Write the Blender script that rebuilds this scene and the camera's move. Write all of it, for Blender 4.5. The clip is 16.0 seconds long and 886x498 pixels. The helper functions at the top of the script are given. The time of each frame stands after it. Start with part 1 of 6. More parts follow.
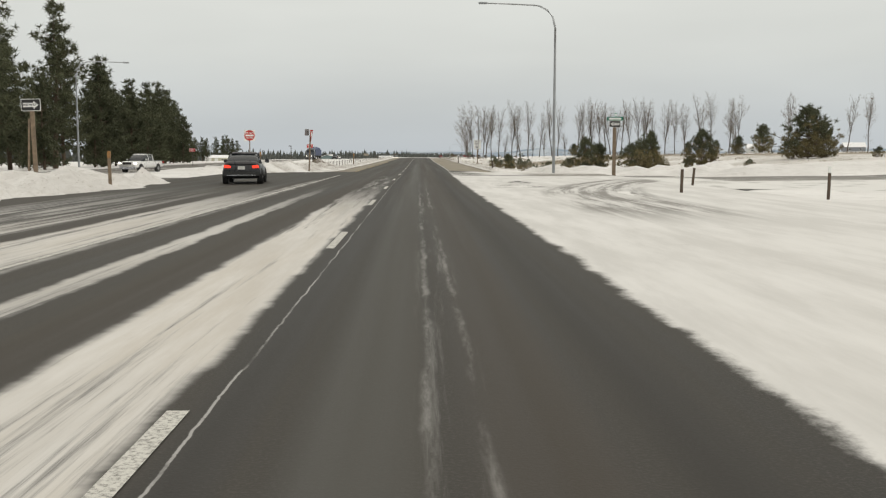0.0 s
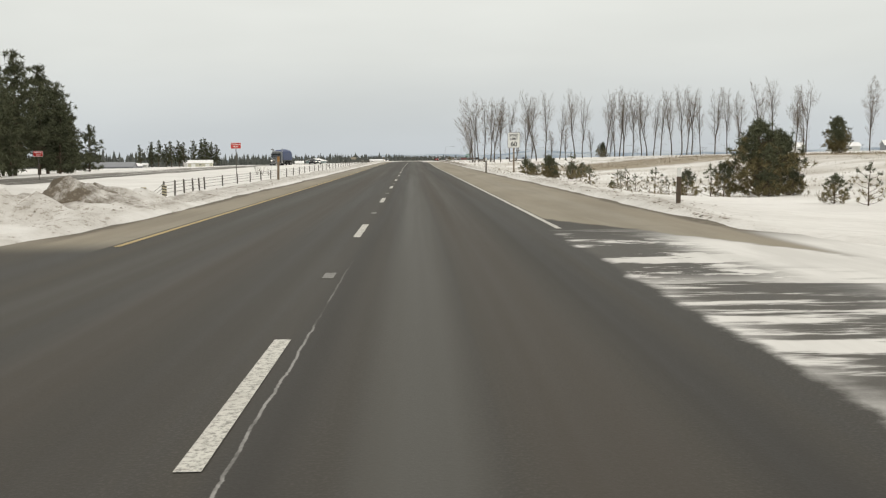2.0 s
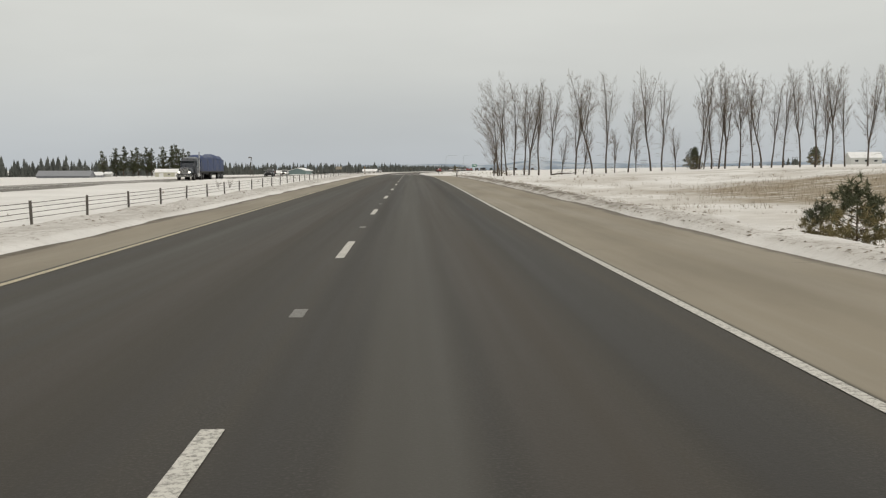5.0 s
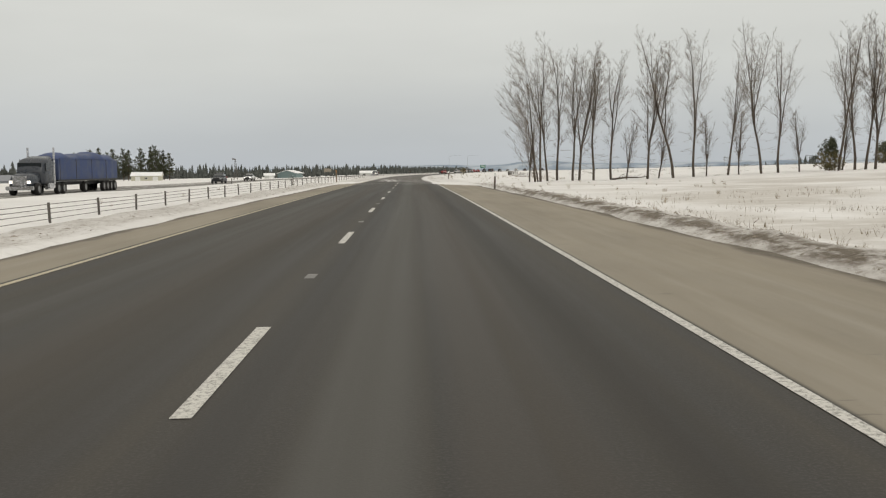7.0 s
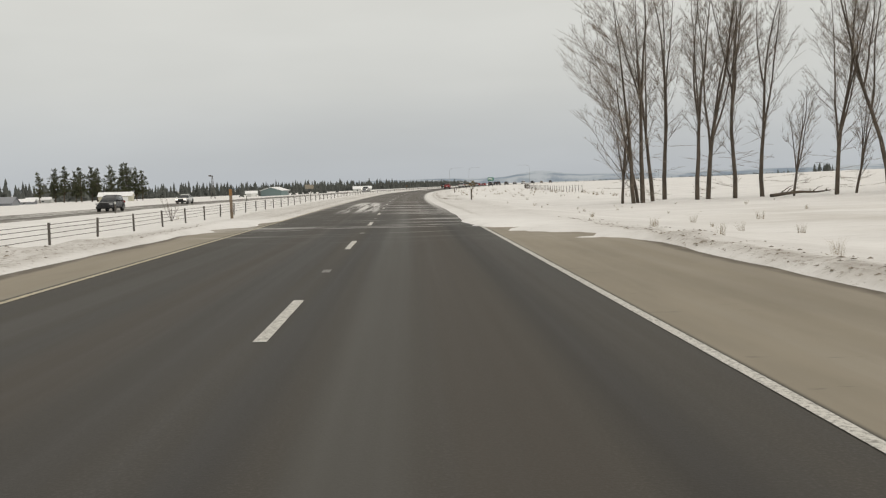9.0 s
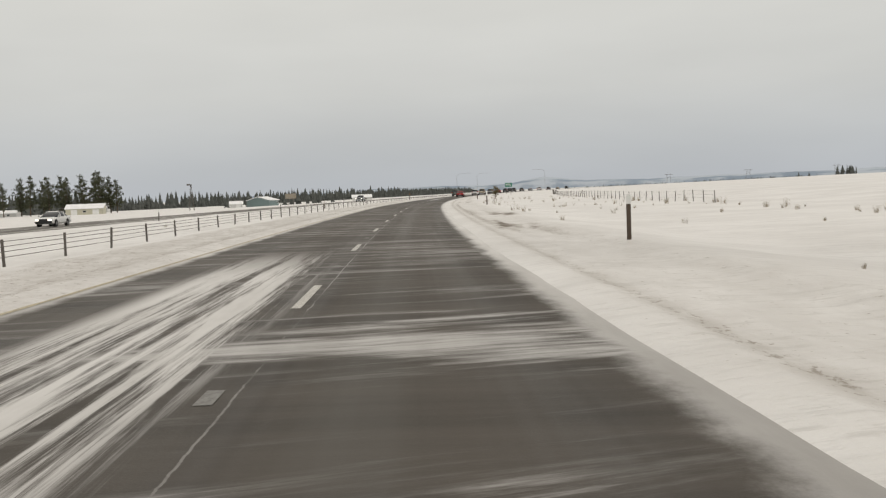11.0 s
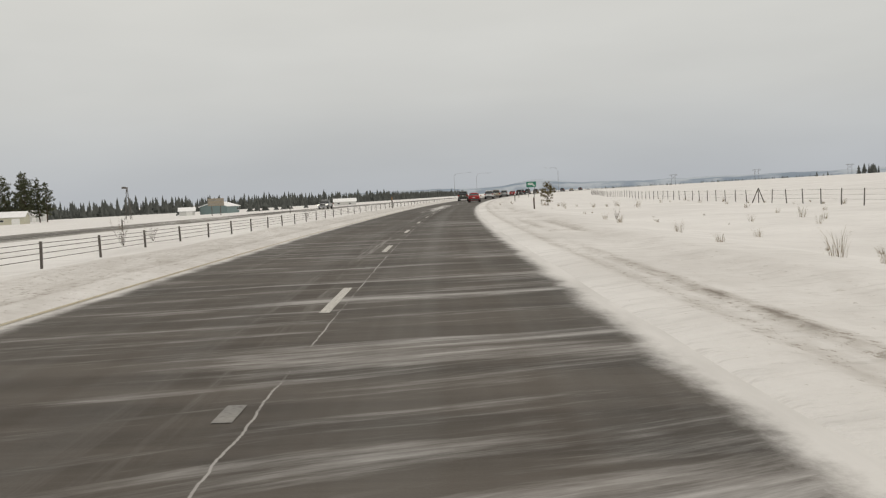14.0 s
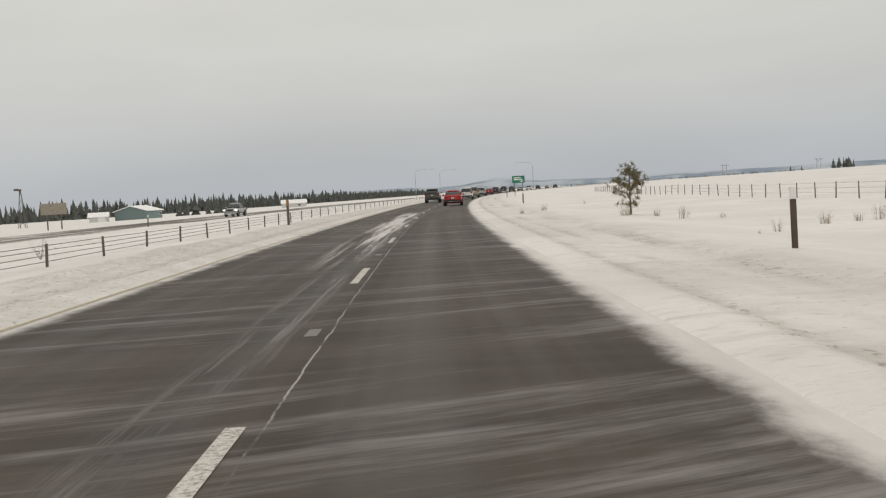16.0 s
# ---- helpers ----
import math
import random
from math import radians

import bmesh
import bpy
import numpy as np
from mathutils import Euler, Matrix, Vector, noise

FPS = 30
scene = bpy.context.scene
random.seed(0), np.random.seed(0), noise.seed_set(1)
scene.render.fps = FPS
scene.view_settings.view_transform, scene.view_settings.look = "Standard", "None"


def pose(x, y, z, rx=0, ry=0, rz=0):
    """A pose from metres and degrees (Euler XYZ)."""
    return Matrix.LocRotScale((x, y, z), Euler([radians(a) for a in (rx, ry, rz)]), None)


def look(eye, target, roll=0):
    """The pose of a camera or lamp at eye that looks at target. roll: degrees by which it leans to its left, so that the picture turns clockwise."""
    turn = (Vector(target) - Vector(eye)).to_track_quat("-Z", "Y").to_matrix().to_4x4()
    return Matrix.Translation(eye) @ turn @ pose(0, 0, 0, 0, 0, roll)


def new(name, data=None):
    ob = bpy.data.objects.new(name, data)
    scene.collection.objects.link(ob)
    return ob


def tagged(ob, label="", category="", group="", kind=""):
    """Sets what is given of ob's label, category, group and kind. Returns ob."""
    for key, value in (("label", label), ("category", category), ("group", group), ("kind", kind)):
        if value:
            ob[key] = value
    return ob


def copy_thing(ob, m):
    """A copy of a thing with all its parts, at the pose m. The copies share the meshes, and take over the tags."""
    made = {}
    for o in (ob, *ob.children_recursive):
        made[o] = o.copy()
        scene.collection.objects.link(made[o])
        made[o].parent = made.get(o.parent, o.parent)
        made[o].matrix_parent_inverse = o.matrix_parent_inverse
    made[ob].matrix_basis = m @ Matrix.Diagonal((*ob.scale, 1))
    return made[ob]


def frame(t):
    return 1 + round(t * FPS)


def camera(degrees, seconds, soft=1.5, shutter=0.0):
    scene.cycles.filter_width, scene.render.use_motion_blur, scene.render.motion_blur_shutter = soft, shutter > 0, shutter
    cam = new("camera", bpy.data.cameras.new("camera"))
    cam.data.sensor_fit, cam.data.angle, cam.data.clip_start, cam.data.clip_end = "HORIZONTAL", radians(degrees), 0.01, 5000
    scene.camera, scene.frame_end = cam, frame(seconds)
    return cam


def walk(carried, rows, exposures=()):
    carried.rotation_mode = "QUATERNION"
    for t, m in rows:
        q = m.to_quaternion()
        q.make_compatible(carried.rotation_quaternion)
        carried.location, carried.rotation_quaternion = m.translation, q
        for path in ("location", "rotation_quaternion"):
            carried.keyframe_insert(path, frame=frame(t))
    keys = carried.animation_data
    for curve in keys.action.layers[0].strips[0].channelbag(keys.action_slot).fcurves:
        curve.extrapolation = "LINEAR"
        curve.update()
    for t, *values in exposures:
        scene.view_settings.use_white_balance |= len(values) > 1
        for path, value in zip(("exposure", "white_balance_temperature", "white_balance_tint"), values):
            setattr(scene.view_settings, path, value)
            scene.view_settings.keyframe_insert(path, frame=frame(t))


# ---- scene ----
cam = camera(49.30, 16.0, soft=1.25)
PATH = [
    (0, (1.322, -6.273, 1.403), (3.677, 93.235, -8.220), 0.087),
    (0.5, (1.084, 8.459, 1.412), (3.592, 107.984, -7.992), 0.069),
    (1, (0.908, 23.218, 1.545), (3.698, 122.736, -7.855), 0.044),
    (1.5, (0.889, 37.957, 1.463), (3.764, 137.480, -7.861), -0.112),
    (2, (0.953, 52.712, 1.498), (3.948, 152.230, -7.846), -0.440),
    (2.5, (0.910, 67.484, 1.497), (3.726, 167.035, -7.548), -0.930),
    (3, (0.914, 82.189, 1.581), (2.614, 181.917, -5.584), 1.351),
    (3.5, (0.886, 96.919, 1.635), (2.965, 196.661, -5.244), 1.203),
    (4, (0.820, 111.511, 1.686), (4.071, 211.105, -6.707), 0.107),
    (6.5, (1.213, 183.275, 1.968), (4.568, 282.879, -6.263), -0.255),
    (7, (1.272, 197.764, 2.060), (4.482, 297.371, -6.195), -0.475),
    (7.5, (1.287, 212.300, 2.091), (4.431, 311.915, -6.094), -0.547),
    (8, (1.305, 226.834, 2.114), (4.520, 326.471, -5.769), -0.863),
    (8.5, (1.335, 241.285, 2.163), (4.582, 340.952, -5.319), -0.985),
    (9, (1.328, 255.633, 2.106), (4.736, 355.341, -4.729), -1.479),
    (9.5, (1.314, 269.974, 2.108), (4.722, 369.705, -4.366), -1.710),
    (12, (1.186, 341.729, 1.916), (4.006, 441.509, -4.084), -2.205),
    (12.5, (1.280, 356.023, 1.879), (3.993, 455.807, -4.093), -2.228),
    (13, (1.530, 370.296, 1.889), (4.341, 470.087, -3.935), -2.341),
    (13.5, (1.694, 384.538, 1.844), (4.972, 484.315, -3.966), -2.365),
    (14, (2.030, 398.895, 1.844), (5.981, 498.651, -3.918), -2.405),
    (14.5, (2.440, 413.229, 1.832), (7.327, 512.943, -3.942), -2.509),
    (15, (2.984, 427.644, 1.772), (8.934, 527.300, -3.987), -2.701),
    (15.5, (3.587, 441.988, 1.760), (10.756, 541.557, -4.114), -2.867),
    (16, (4.461, 456.299, 1.699), (12.487, 555.795, -4.307), -3.006),
]
walk(cam, [(t, look(eye, target, roll)) for t, eye, target, roll in PATH],
     [(0, 0.0, 6620, 10), (1.5, 0.07, 6620, 10), (2.5, 0.18, 6620, 10), (3.0, 0.04, 6620, 10), (3.5, -0.12, 6620, 10.5), (7.0, -0.1, 6640, 11), (9.5, -0.13, 6650, 12), (12, -0.17, 6650, 12.8), (16, -0.2, 6650, 12.8)])

# ---- light ----
world = bpy.data.worlds.new("overcast_sky")
scene.world = world
world.use_nodes = True


def nd(tree, kind, **values):
    n = tree.nodes.new(kind)
    for key, value in values.items():
        if key in n.inputs:
            n.inputs[key].default_value = value
    return n


def build_world():
    tree = world.node_tree
    tree.nodes.clear()
    out = nd(tree, "ShaderNodeOutputWorld")
    bg = nd(tree, "ShaderNodeBackground")
    coord = nd(tree, "ShaderNodeTexCoord")
    sep = nd(tree, "ShaderNodeSeparateXYZ")
    tree.links.new(coord.outputs["Generated"], sep.inputs[0])
    # overcast: dull and bluish low down, lighter towards the zenith
    ramp = nd(tree, "ShaderNodeValToRGB")
    tree.links.new(sep.outputs["Z"], ramp.inputs[0])
    cols = [(0.0, (0.472, 0.512, 0.545)), (0.035, (0.503, 0.538, 0.555)), (0.10, (0.615, 0.638, 0.62)), (0.22, (0.70, 0.715, 0.675)),
            (0.45, (0.84, 0.85, 0.80)), (1.0, (1.20, 1.16, 1.06))]
    el = ramp.color_ramp.elements
    while len(el) < len(cols):
        el.new(0.5)
    for e, (p, c) in zip(el, cols):
        e.position, e.color = p, (*c, 1)
    # soft cloud banks
    mapping = nd(tree, "ShaderNodeMapping")
    mapping.inputs["Scale"].default_value = (1.2, 1.2, 5.0)
    noise_tex = nd(tree, "ShaderNodeTexNoise", Scale=2.2, Detail=4.0, Roughness=0.5)
    tree.links.new(coord.outputs["Generated"], mapping.inputs[0])
    tree.links.new(mapping.outputs[0], noise_tex.inputs["Vector"])
    span = nd(tree, "ShaderNodeMapRange")
    for i, v in ((1, 0.3), (2, 0.7), (3, 0.95), (4, 1.05)):
        span.inputs[i].default_value = v
    tree.links.new(noise_tex.outputs[0], span.inputs[0])
    mul = nd(tree, "ShaderNodeVectorMath")
    mul.operation = "SCALE"
    tree.links.new(ramp.outputs[0], mul.inputs[0])
    tree.links.new(span.outputs[0], mul.inputs["Scale"])
    # a little of the clear sky's own colour above the cloud
    sky = nd(tree, "ShaderNodeTexSky")
    sky.sky_type, sky.sun_disc = "NISHITA", False
    sky.sun_elevation, sky.sun_rotation = radians(32), radians(115)
    mix = nd(tree, "ShaderNodeMixRGB", Fac=0.985)
    half = nd(tree, "ShaderNodeVectorMath")
    half.operation = "SCALE"
    half.inputs["Scale"].default_value = 0.1
    tree.links.new(sky.outputs[0], half.inputs[0])
    tree.links.new(half.outputs[0], mix.inputs[1])
    tree.links.new(mul.outputs[0], mix.inputs[2])
    tree.links.new(mix.outputs[0], bg.inputs[0])
    bg.inputs[1].default_value = 1.07
    tree.links.new(bg.outputs[0], out.inputs[0])


build_world()
sun = new("sun", bpy.data.lights.new("sun", "SUN"))
sun.data.energy, sun.data.angle, sun.data.color = 0.6, radians(25), (1.0, 0.95, 0.87)
sun.matrix_world = look((60, -40, 50), (0, 0, 0))

# ---- materials ----
MATS = {}


def principled(name, color, rough=0.6, metal=0.0, spec=0.4):
    m = bpy.data.materials.new(name)
    m.use_nodes = True
    b = m.node_tree.nodes["Principled BSDF"]
    b.inputs["Base Color"].default_value = (*color, 1)
    b.inputs["Roughness"].default_value = rough
    b.inputs["Metallic"].default_value = metal
    b.inputs["Specular IOR Level"].default_value = spec
    return m, m.node_tree, b


def link(tree, a, b):
    tree.links.new(a, b)


def noise_node(tree, scale, detail=4.0, rough=0.55, stretch=None, source="Object"):
    coord = nd(tree, "ShaderNodeTexCoord")
    n = nd(tree, "ShaderNodeTexNoise", Scale=scale, Detail=detail, Roughness=rough)
    if stretch:
        mp = nd(tree, "ShaderNodeMapping")
        mp.inputs["Scale"].default_value = stretch
        link(tree, coord.outputs[source], mp.inputs[0])
        link(tree, mp.outputs[0], n.inputs["Vector"])
    else:
        link(tree, coord.outputs[source], n.inputs["Vector"])
    return n.outputs[0]


def span_node(tree, value, a, b, c=0.0, d=1.0, smooth=True):
    n = nd(tree, "ShaderNodeMapRange")
    n.interpolation_type = "SMOOTHSTEP" if smooth else "LINEAR"
    for i, v in ((1, a), (2, b), (3, c), (4, d)):
        n.inputs[i].default_value = v
    link(tree, value, n.inputs[0])
    return n.outputs[0]


def math_node(tree, op, a, b=None):
    n = nd(tree, "ShaderNodeMath")
    n.operation = op
    for i, v in enumerate((a, b)):
        if v is None:
            continue
        if isinstance(v, (int, float)):
            n.inputs[i].default_value = v
        else:
            link(tree, v, n.inputs[i])
    return n.outputs[0]


def mix_node(tree, fac, a, b):
    n = nd(tree, "ShaderNodeMixRGB")
    for i, v in enumerate((fac, a, b)):
        if isinstance(v, (int, float)):
            n.inputs[i].default_value = v
        elif isinstance(v, tuple):
            n.inputs[i].default_value = (*v, 1)
        else:
            link(tree, v, n.inputs[i])
    return n.outputs[0]


def bump_node(tree, height, strength, distance, b):
    n = nd(tree, "ShaderNodeBump", Strength=strength, Distance=distance)
    link(tree, height, n.inputs["Height"])
    link(tree, n.outputs[0], b.inputs["Normal"])


def mat(name, color, rough=0.6, metal=0.0, vary=0.15, scale=6.0, fine=60.0, bump=0.0, spec=0.4, dirt=None, dirt_amount=0.0):
    """A plain surface with variation at two scales, and dirt in patches."""
    if name in MATS:
        return MATS[name]
    m, tree, b = principled(name, color, rough, metal, spec)
    n1, n2 = noise_node(tree, scale), noise_node(tree, fine, 2.0)
    both = math_node(tree, "ADD", math_node(tree, "MULTIPLY", n1, 0.65), math_node(tree, "MULTIPLY", n2, 0.35))
    lo = tuple(c * (1 - vary) for c in color)
    hi = tuple(min(c * (1 + vary), 0.95) for c in color)
    col = mix_node(tree, span_node(tree, both, 0.35, 0.65), lo, hi)
    if dirt:
        patch = span_node(tree, noise_node(tree, scale * 0.45, 5.0, 0.65), 0.45, 0.7, 0.0, dirt_amount)
        col = mix_node(tree, patch, col, dirt)
    link(tree, col, b.inputs["Base Color"])
    link(tree, span_node(tree, n1, 0.3, 0.7, max(rough - 0.1, 0.02), min(rough + 0.1, 1)), b.inputs["Roughness"])
    if bump:
        bump_node(tree, both, bump, 0.02, b)
    MATS[name] = m
    return m


def snow_material():
    m, tree, b = principled("snow", (0.83, 0.83, 0.83), 0.75, 0, 0.25)
    big = noise_node(tree, 0.16, 5.0, 0.6)
    drift = noise_node(tree, 1.1, 5.0, 0.6, (0.35, 1.6, 1.0))
    fine = noise_node(tree, 14.0, 3.0)
    col = mix_node(tree, span_node(tree, big, 0.35, 0.65), (0.625, 0.610, 0.592), (0.705, 0.692, 0.675))
    col = mix_node(tree, span_node(tree, drift, 0.52, 0.72, 0, 0.6), col, (0.555, 0.542, 0.525))
    ripple = noise_node(tree, 3.4, 6.0, 0.68, (0.45, 1.5, 1.0))
    col = mix_node(tree, span_node(tree, ripple, 0.54, 0.66, 0, 0.55), col, (0.50, 0.485, 0.465))
    # blown soil near the roads and the stubble of the fields, kept in the sheet's own mask
    att = nd(tree, "ShaderNodeAttribute")
    att.attribute_name = "dirt"
    speck = span_node(tree, noise_node(tree, 2.2, 6.0, 0.7, (1.0, 0.35, 1.0)), 0.30, 0.66, 0.35, 1.0)
    fac = math_node(tree, "MINIMUM", math_node(tree, "MULTIPLY", att.outputs["Fac"], speck), 1.0)
    soil = mix_node(tree, span_node(tree, fac, 0.45, 0.95), (0.27, 0.24, 0.205), (0.115, 0.093, 0.068))
    col = mix_node(tree, fac, col, soil)
    grit = math_node(tree, "ADD", noise_node(tree, 11.0, 6.0, 0.78, (0.8, 0.4, 1.0)), math_node(tree, "MULTIPLY", math_node(tree, "MINIMUM", att.outputs["Fac"], 0.5), 0.27))
    col = mix_node(tree, span_node(tree, grit, 0.67, 0.73, 0, 0.75), col, (0.23, 0.20, 0.165))
    att2 = nd(tree, "ShaderNodeAttribute")
    att2.attribute_name = "stubble"
    fac2 = math_node(tree, "MULTIPLY", att2.outputs["Fac"], span_node(tree, noise_node(tree, 0.5, 6.0, 0.75, (0.5, 1.6, 1.0)), 0.28, 0.52))
    col = mix_node(tree, fac2, col, (0.235, 0.190, 0.130))
    link(tree, col, b.inputs["Base Color"])
    crust = noise_node(tree, 2.6, 6.0, 0.62, (0.5, 1.5, 1.0))
    relief = math_node(tree, "ADD", math_node(tree, "MULTIPLY", drift, 1.0), math_node(tree, "ADD", math_node(tree, "MULTIPLY", fine, 0.10), math_node(tree, "MULTIPLY", crust, 0.45)))
    bump_node(tree, relief, 0.8, 0.16, b)
    return m


def gate(tree, value, a, b, soft):
    """1 where a < value < b."""
    return math_node(tree, "MULTIPLY", span_node(tree, value, a - soft, a + soft), span_node(tree, value, b - soft, b + soft, 1, 0))


def road_material():
    """Dry salted asphalt: tyre tracks along the lanes, snow blown over it in streaks and left in strips."""
    m, tree, b = principled("road_asphalt", (0.05, 0.048, 0.045), 0.8, 0, 0.3)
    uv = nd(tree, "ShaderNodeUVMap")
    uv.uv_map = "plan"
    sep = nd(tree, "ShaderNodeSeparateXYZ")
    link(tree, uv.outputs[0], sep.inputs[0])
    across, along = sep.outputs[0], sep.outputs[1]

    def field(scale, sx, sy, detail=5.0, rough=0.6):
        mp = nd(tree, "ShaderNodeMapping")
        mp.inputs["Scale"].default_value = (sx, sy, 1)
        link(tree, uv.outputs[0], mp.inputs[0])
        n = nd(tree, "ShaderNodeTexNoise", Scale=scale, Detail=detail, Roughness=rough)
        link(tree, mp.outputs[0], n.inputs["Vector"])
        return n.outputs[0]

    tracks = field(1.4, 1.0, 0.012, 3.0)
    broad = field(0.25, 0.6, 0.12, 4.0)
    stain = field(0.8, 1.0, 0.02, 4.0)
    grit = field(45, 1, 1, 3.0, 0.7)
    col = mix_node(tree, span_node(tree, tracks, 0.35, 0.65), (0.024, 0.022, 0.019), (0.056, 0.050, 0.041))
    col = mix_node(tree, span_node(tree, field(6.0, 1.0, 0.006, 4.0), 0.35, 0.7, 0, 0.38), col, (0.030, 0.028, 0.026))
    col = mix_node(tree, span_node(tree, broad, 0.4, 0.7, 0, 0.5), col, (0.054, 0.048, 0.040))
    col = mix_node(tree, span_node(tree, grit, 0.45, 0.75, 0, 0.35), col, (0.115, 0.105, 0.095))
    col = mix_node(tree, span_node(tree, stain, 0.55, 0.72, 0, 0.5), col, (0.047, 0.040, 0.033))
    # darker wheel tracks, lighter crown in each lane
    for centre in (-1.83, 1.83):
        lane = math_node(tree, "ABSOLUTE", math_node(tree, "SUBTRACT", across, centre))
        col = mix_node(tree, math_node(tree, "MULTIPLY", gate(tree, lane, 0.55, 1.2, 0.25), 0.35), col, (0.026, 0.024, 0.021))
    for a, c, tone, amount in ((0.72, 1.32, (0.080, 0.077, 0.070), 0.75), (1.55, 2.25, (0.050, 0.042, 0.034), 0.7), (-2.95, -2.35, (0.064, 0.060, 0.053), 0.5), (-1.75, -1.0, (0.049, 0.041, 0.033), 0.6), (0.12, 0.45, (0.030, 0.028, 0.026), 0.75),
                               (2.5, 2.85, (0.028, 0.026, 0.024), 0.6), (-0.75, -0.3, (0.034, 0.031, 0.028), 0.5)):
        col = mix_node(tree, math_node(tree, "MULTIPLY", gate(tree, across, a, c, 0.14), span_node(tree, field(0.5, 0.8, 0.03, 4.0), 0.3, 0.6, amount * 0.5, amount)), col, tone)
    col = mix_node(tree, math_node(tree, "MULTIPLY", span_node(tree, along, 288, 345), span_node(tree, broad, 0.3, 0.65, 0.25, 0.6)), col, (0.044, 0.035, 0.027))
    veil = math_node(tree, "MULTIPLY", span_node(tree, along, 280, 345), span_node(tree, field(0.5, 0.16, 1.5, 6.0, 0.7), 0.34, 0.66, 0.05, 0.55))
    calm = span_node(tree, along, 425, 462, 1.0, 0.5)
    veil = math_node(tree, "MULTIPLY", veil, calm)
    col = mix_node(tree, veil, col, (0.125, 0.108, 0.092))
    # tan, sanded shoulders
    sand = field(2.2, 0.25, 0.05, 5.0)
    shoulder = math_node(tree, "MAXIMUM", gate(tree, across, 3.75, 30, 0.03), gate(tree, across, -30, -3.75, 0.03))
    slant = math_node(tree, "ADD", along, math_node(tree, "MULTIPLY", math_node(tree, "SUBTRACT", across, 6.3), 2.6))
    slant = math_node(tree, "ADD", slant, math_node(tree, "MULTIPLY", math_node(tree, "SUBTRACT", field(0.6, 0.5, 1.0, 6.0, 0.7), 0.5), 2.4))
    reached = math_node(tree, "MULTIPLY", math_node(tree, "MULTIPLY", span_node(tree, slant, 66.4, 67.0), span_node(tree, across, 0, 0.1)), math_node(tree, "MAXIMUM", span_node(tree, across, 6.6, 7.0, 1, 0), span_node(tree, along, 69, 70)))
    keep = math_node(tree, "MAXIMUM", reached, math_node(tree, "MULTIPLY", span_node(tree, along, 66.5, 69), span_node(tree, across, -0.1, 0, 1, 0)))
    sandy = mix_node(tree, span_node(tree, sand, 0.3, 0.7), (0.205, 0.178, 0.135), (0.265, 0.232, 0.178))
    sandy = mix_node(tree, span_node(tree, field(1.2, 0.5, 0.03, 6.0, 0.7), 0.5, 0.7, 0, 0.55), sandy, (0.315, 0.285, 0.235))
    sandy = mix_node(tree, span_node(tree, field(3.0, 0.22, 1.4, 5.0, 0.7), 0.635, 0.67, 0, 0.6), sandy, (0.13, 0.112, 0.088))
    col = mix_node(tree, math_node(tree, "MULTIPLY", math_node(tree, "MULTIPLY", shoulder, keep), 0.9), col, sandy)
    # dark grit swept against the snow's edge
    verge = math_node(tree, "ADD", across, math_node(tree, "MULTIPLY", math_node(tree, "SUBTRACT", field(0.5, 0.2, 0.35, 6.0, 0.7), 0.5), 0.9))
    debris = math_node(tree, "MAXIMUM", span_node(tree, verge, 6.5, 6.75), span_node(tree, verge, -5.05, -4.85, 1, 0))
    debris = math_node(tree, "MULTIPLY", math_node(tree, "MULTIPLY", debris, gate(tree, along, 69, 288, 2)), span_node(tree, field(3.0, 1.0, 0.6, 5.0, 0.7), 0.3, 0.5, 0.35, 0.9))
    col = mix_node(tree, debris, col, (0.085, 0.070, 0.052))
    # snow: streaks blown across the road, strips along the lanes, a filled seam
    sway = field(0.09, 1.0, 1.0, 3.0)
    sweep = math_node(tree, "ADD", math_node(tree, "MULTIPLY", across, 0.94), math_node(tree, "MULTIPLY", along, 0.34))
    tilted = math_node(tree, "ADD", math_node(tree, "SUBTRACT", math_node(tree, "MULTIPLY", across, 0.34), math_node(tree, "MULTIPLY", along, 0.94)), math_node(tree, "MULTIPLY", sway, 1.6))
    blown = nd(tree, "ShaderNodeCombineXYZ")
    link(tree, math_node(tree, "MULTIPLY", sweep, 0.16), blown.inputs[0])
    link(tree, math_node(tree, "MULTIPLY", tilted, 1.6), blown.inputs[1])
    gusts = nd(tree, "ShaderNodeTexNoise", Scale=1.0, Detail=7.0, Roughness=0.72)
    link(tree, blown.outputs[0], gusts.inputs["Vector"])
    wind = gusts.outputs[0]
    wind2 = field(0.35, 0.3, 0.9, 4.0)
    late = span_node(tree, along, 288, 345)
    streak = math_node(tree, "MULTIPLY", span_node(tree, math_node(tree, "ADD", wind, math_node(tree, "MULTIPLY", wind2, 0.35)), 0.655, 0.92, 0, 0.56), math_node(tree, "MULTIPLY", late, calm))
    tongue = math_node(tree, "MULTIPLY", gate(tree, along, 283, 330, 6), span_node(tree, math_node(tree, "ADD", wind, wind2), 1.02, 1.25, 0, 0.65))
    strip = field(2.4, 1.0, 0.022, 7.0, 0.75)
    early = span_node(tree, math_node(tree, "ADD", along, math_node(tree, "MULTIPLY", strip, 34)), 28, 54, 1, 0)
    ragged = math_node(tree, "ADD", across, math_node(tree, "MULTIPLY", math_node(tree, "SUBTRACT", field(0.8, 0.4, 0.5, 6.0, 0.7), 0.5), 0.42))
    strip1 = math_node(tree, "MULTIPLY", gate(tree, ragged, -1.16, -0.10, 0.08), span_node(tree, strip, 0.34, 0.5))
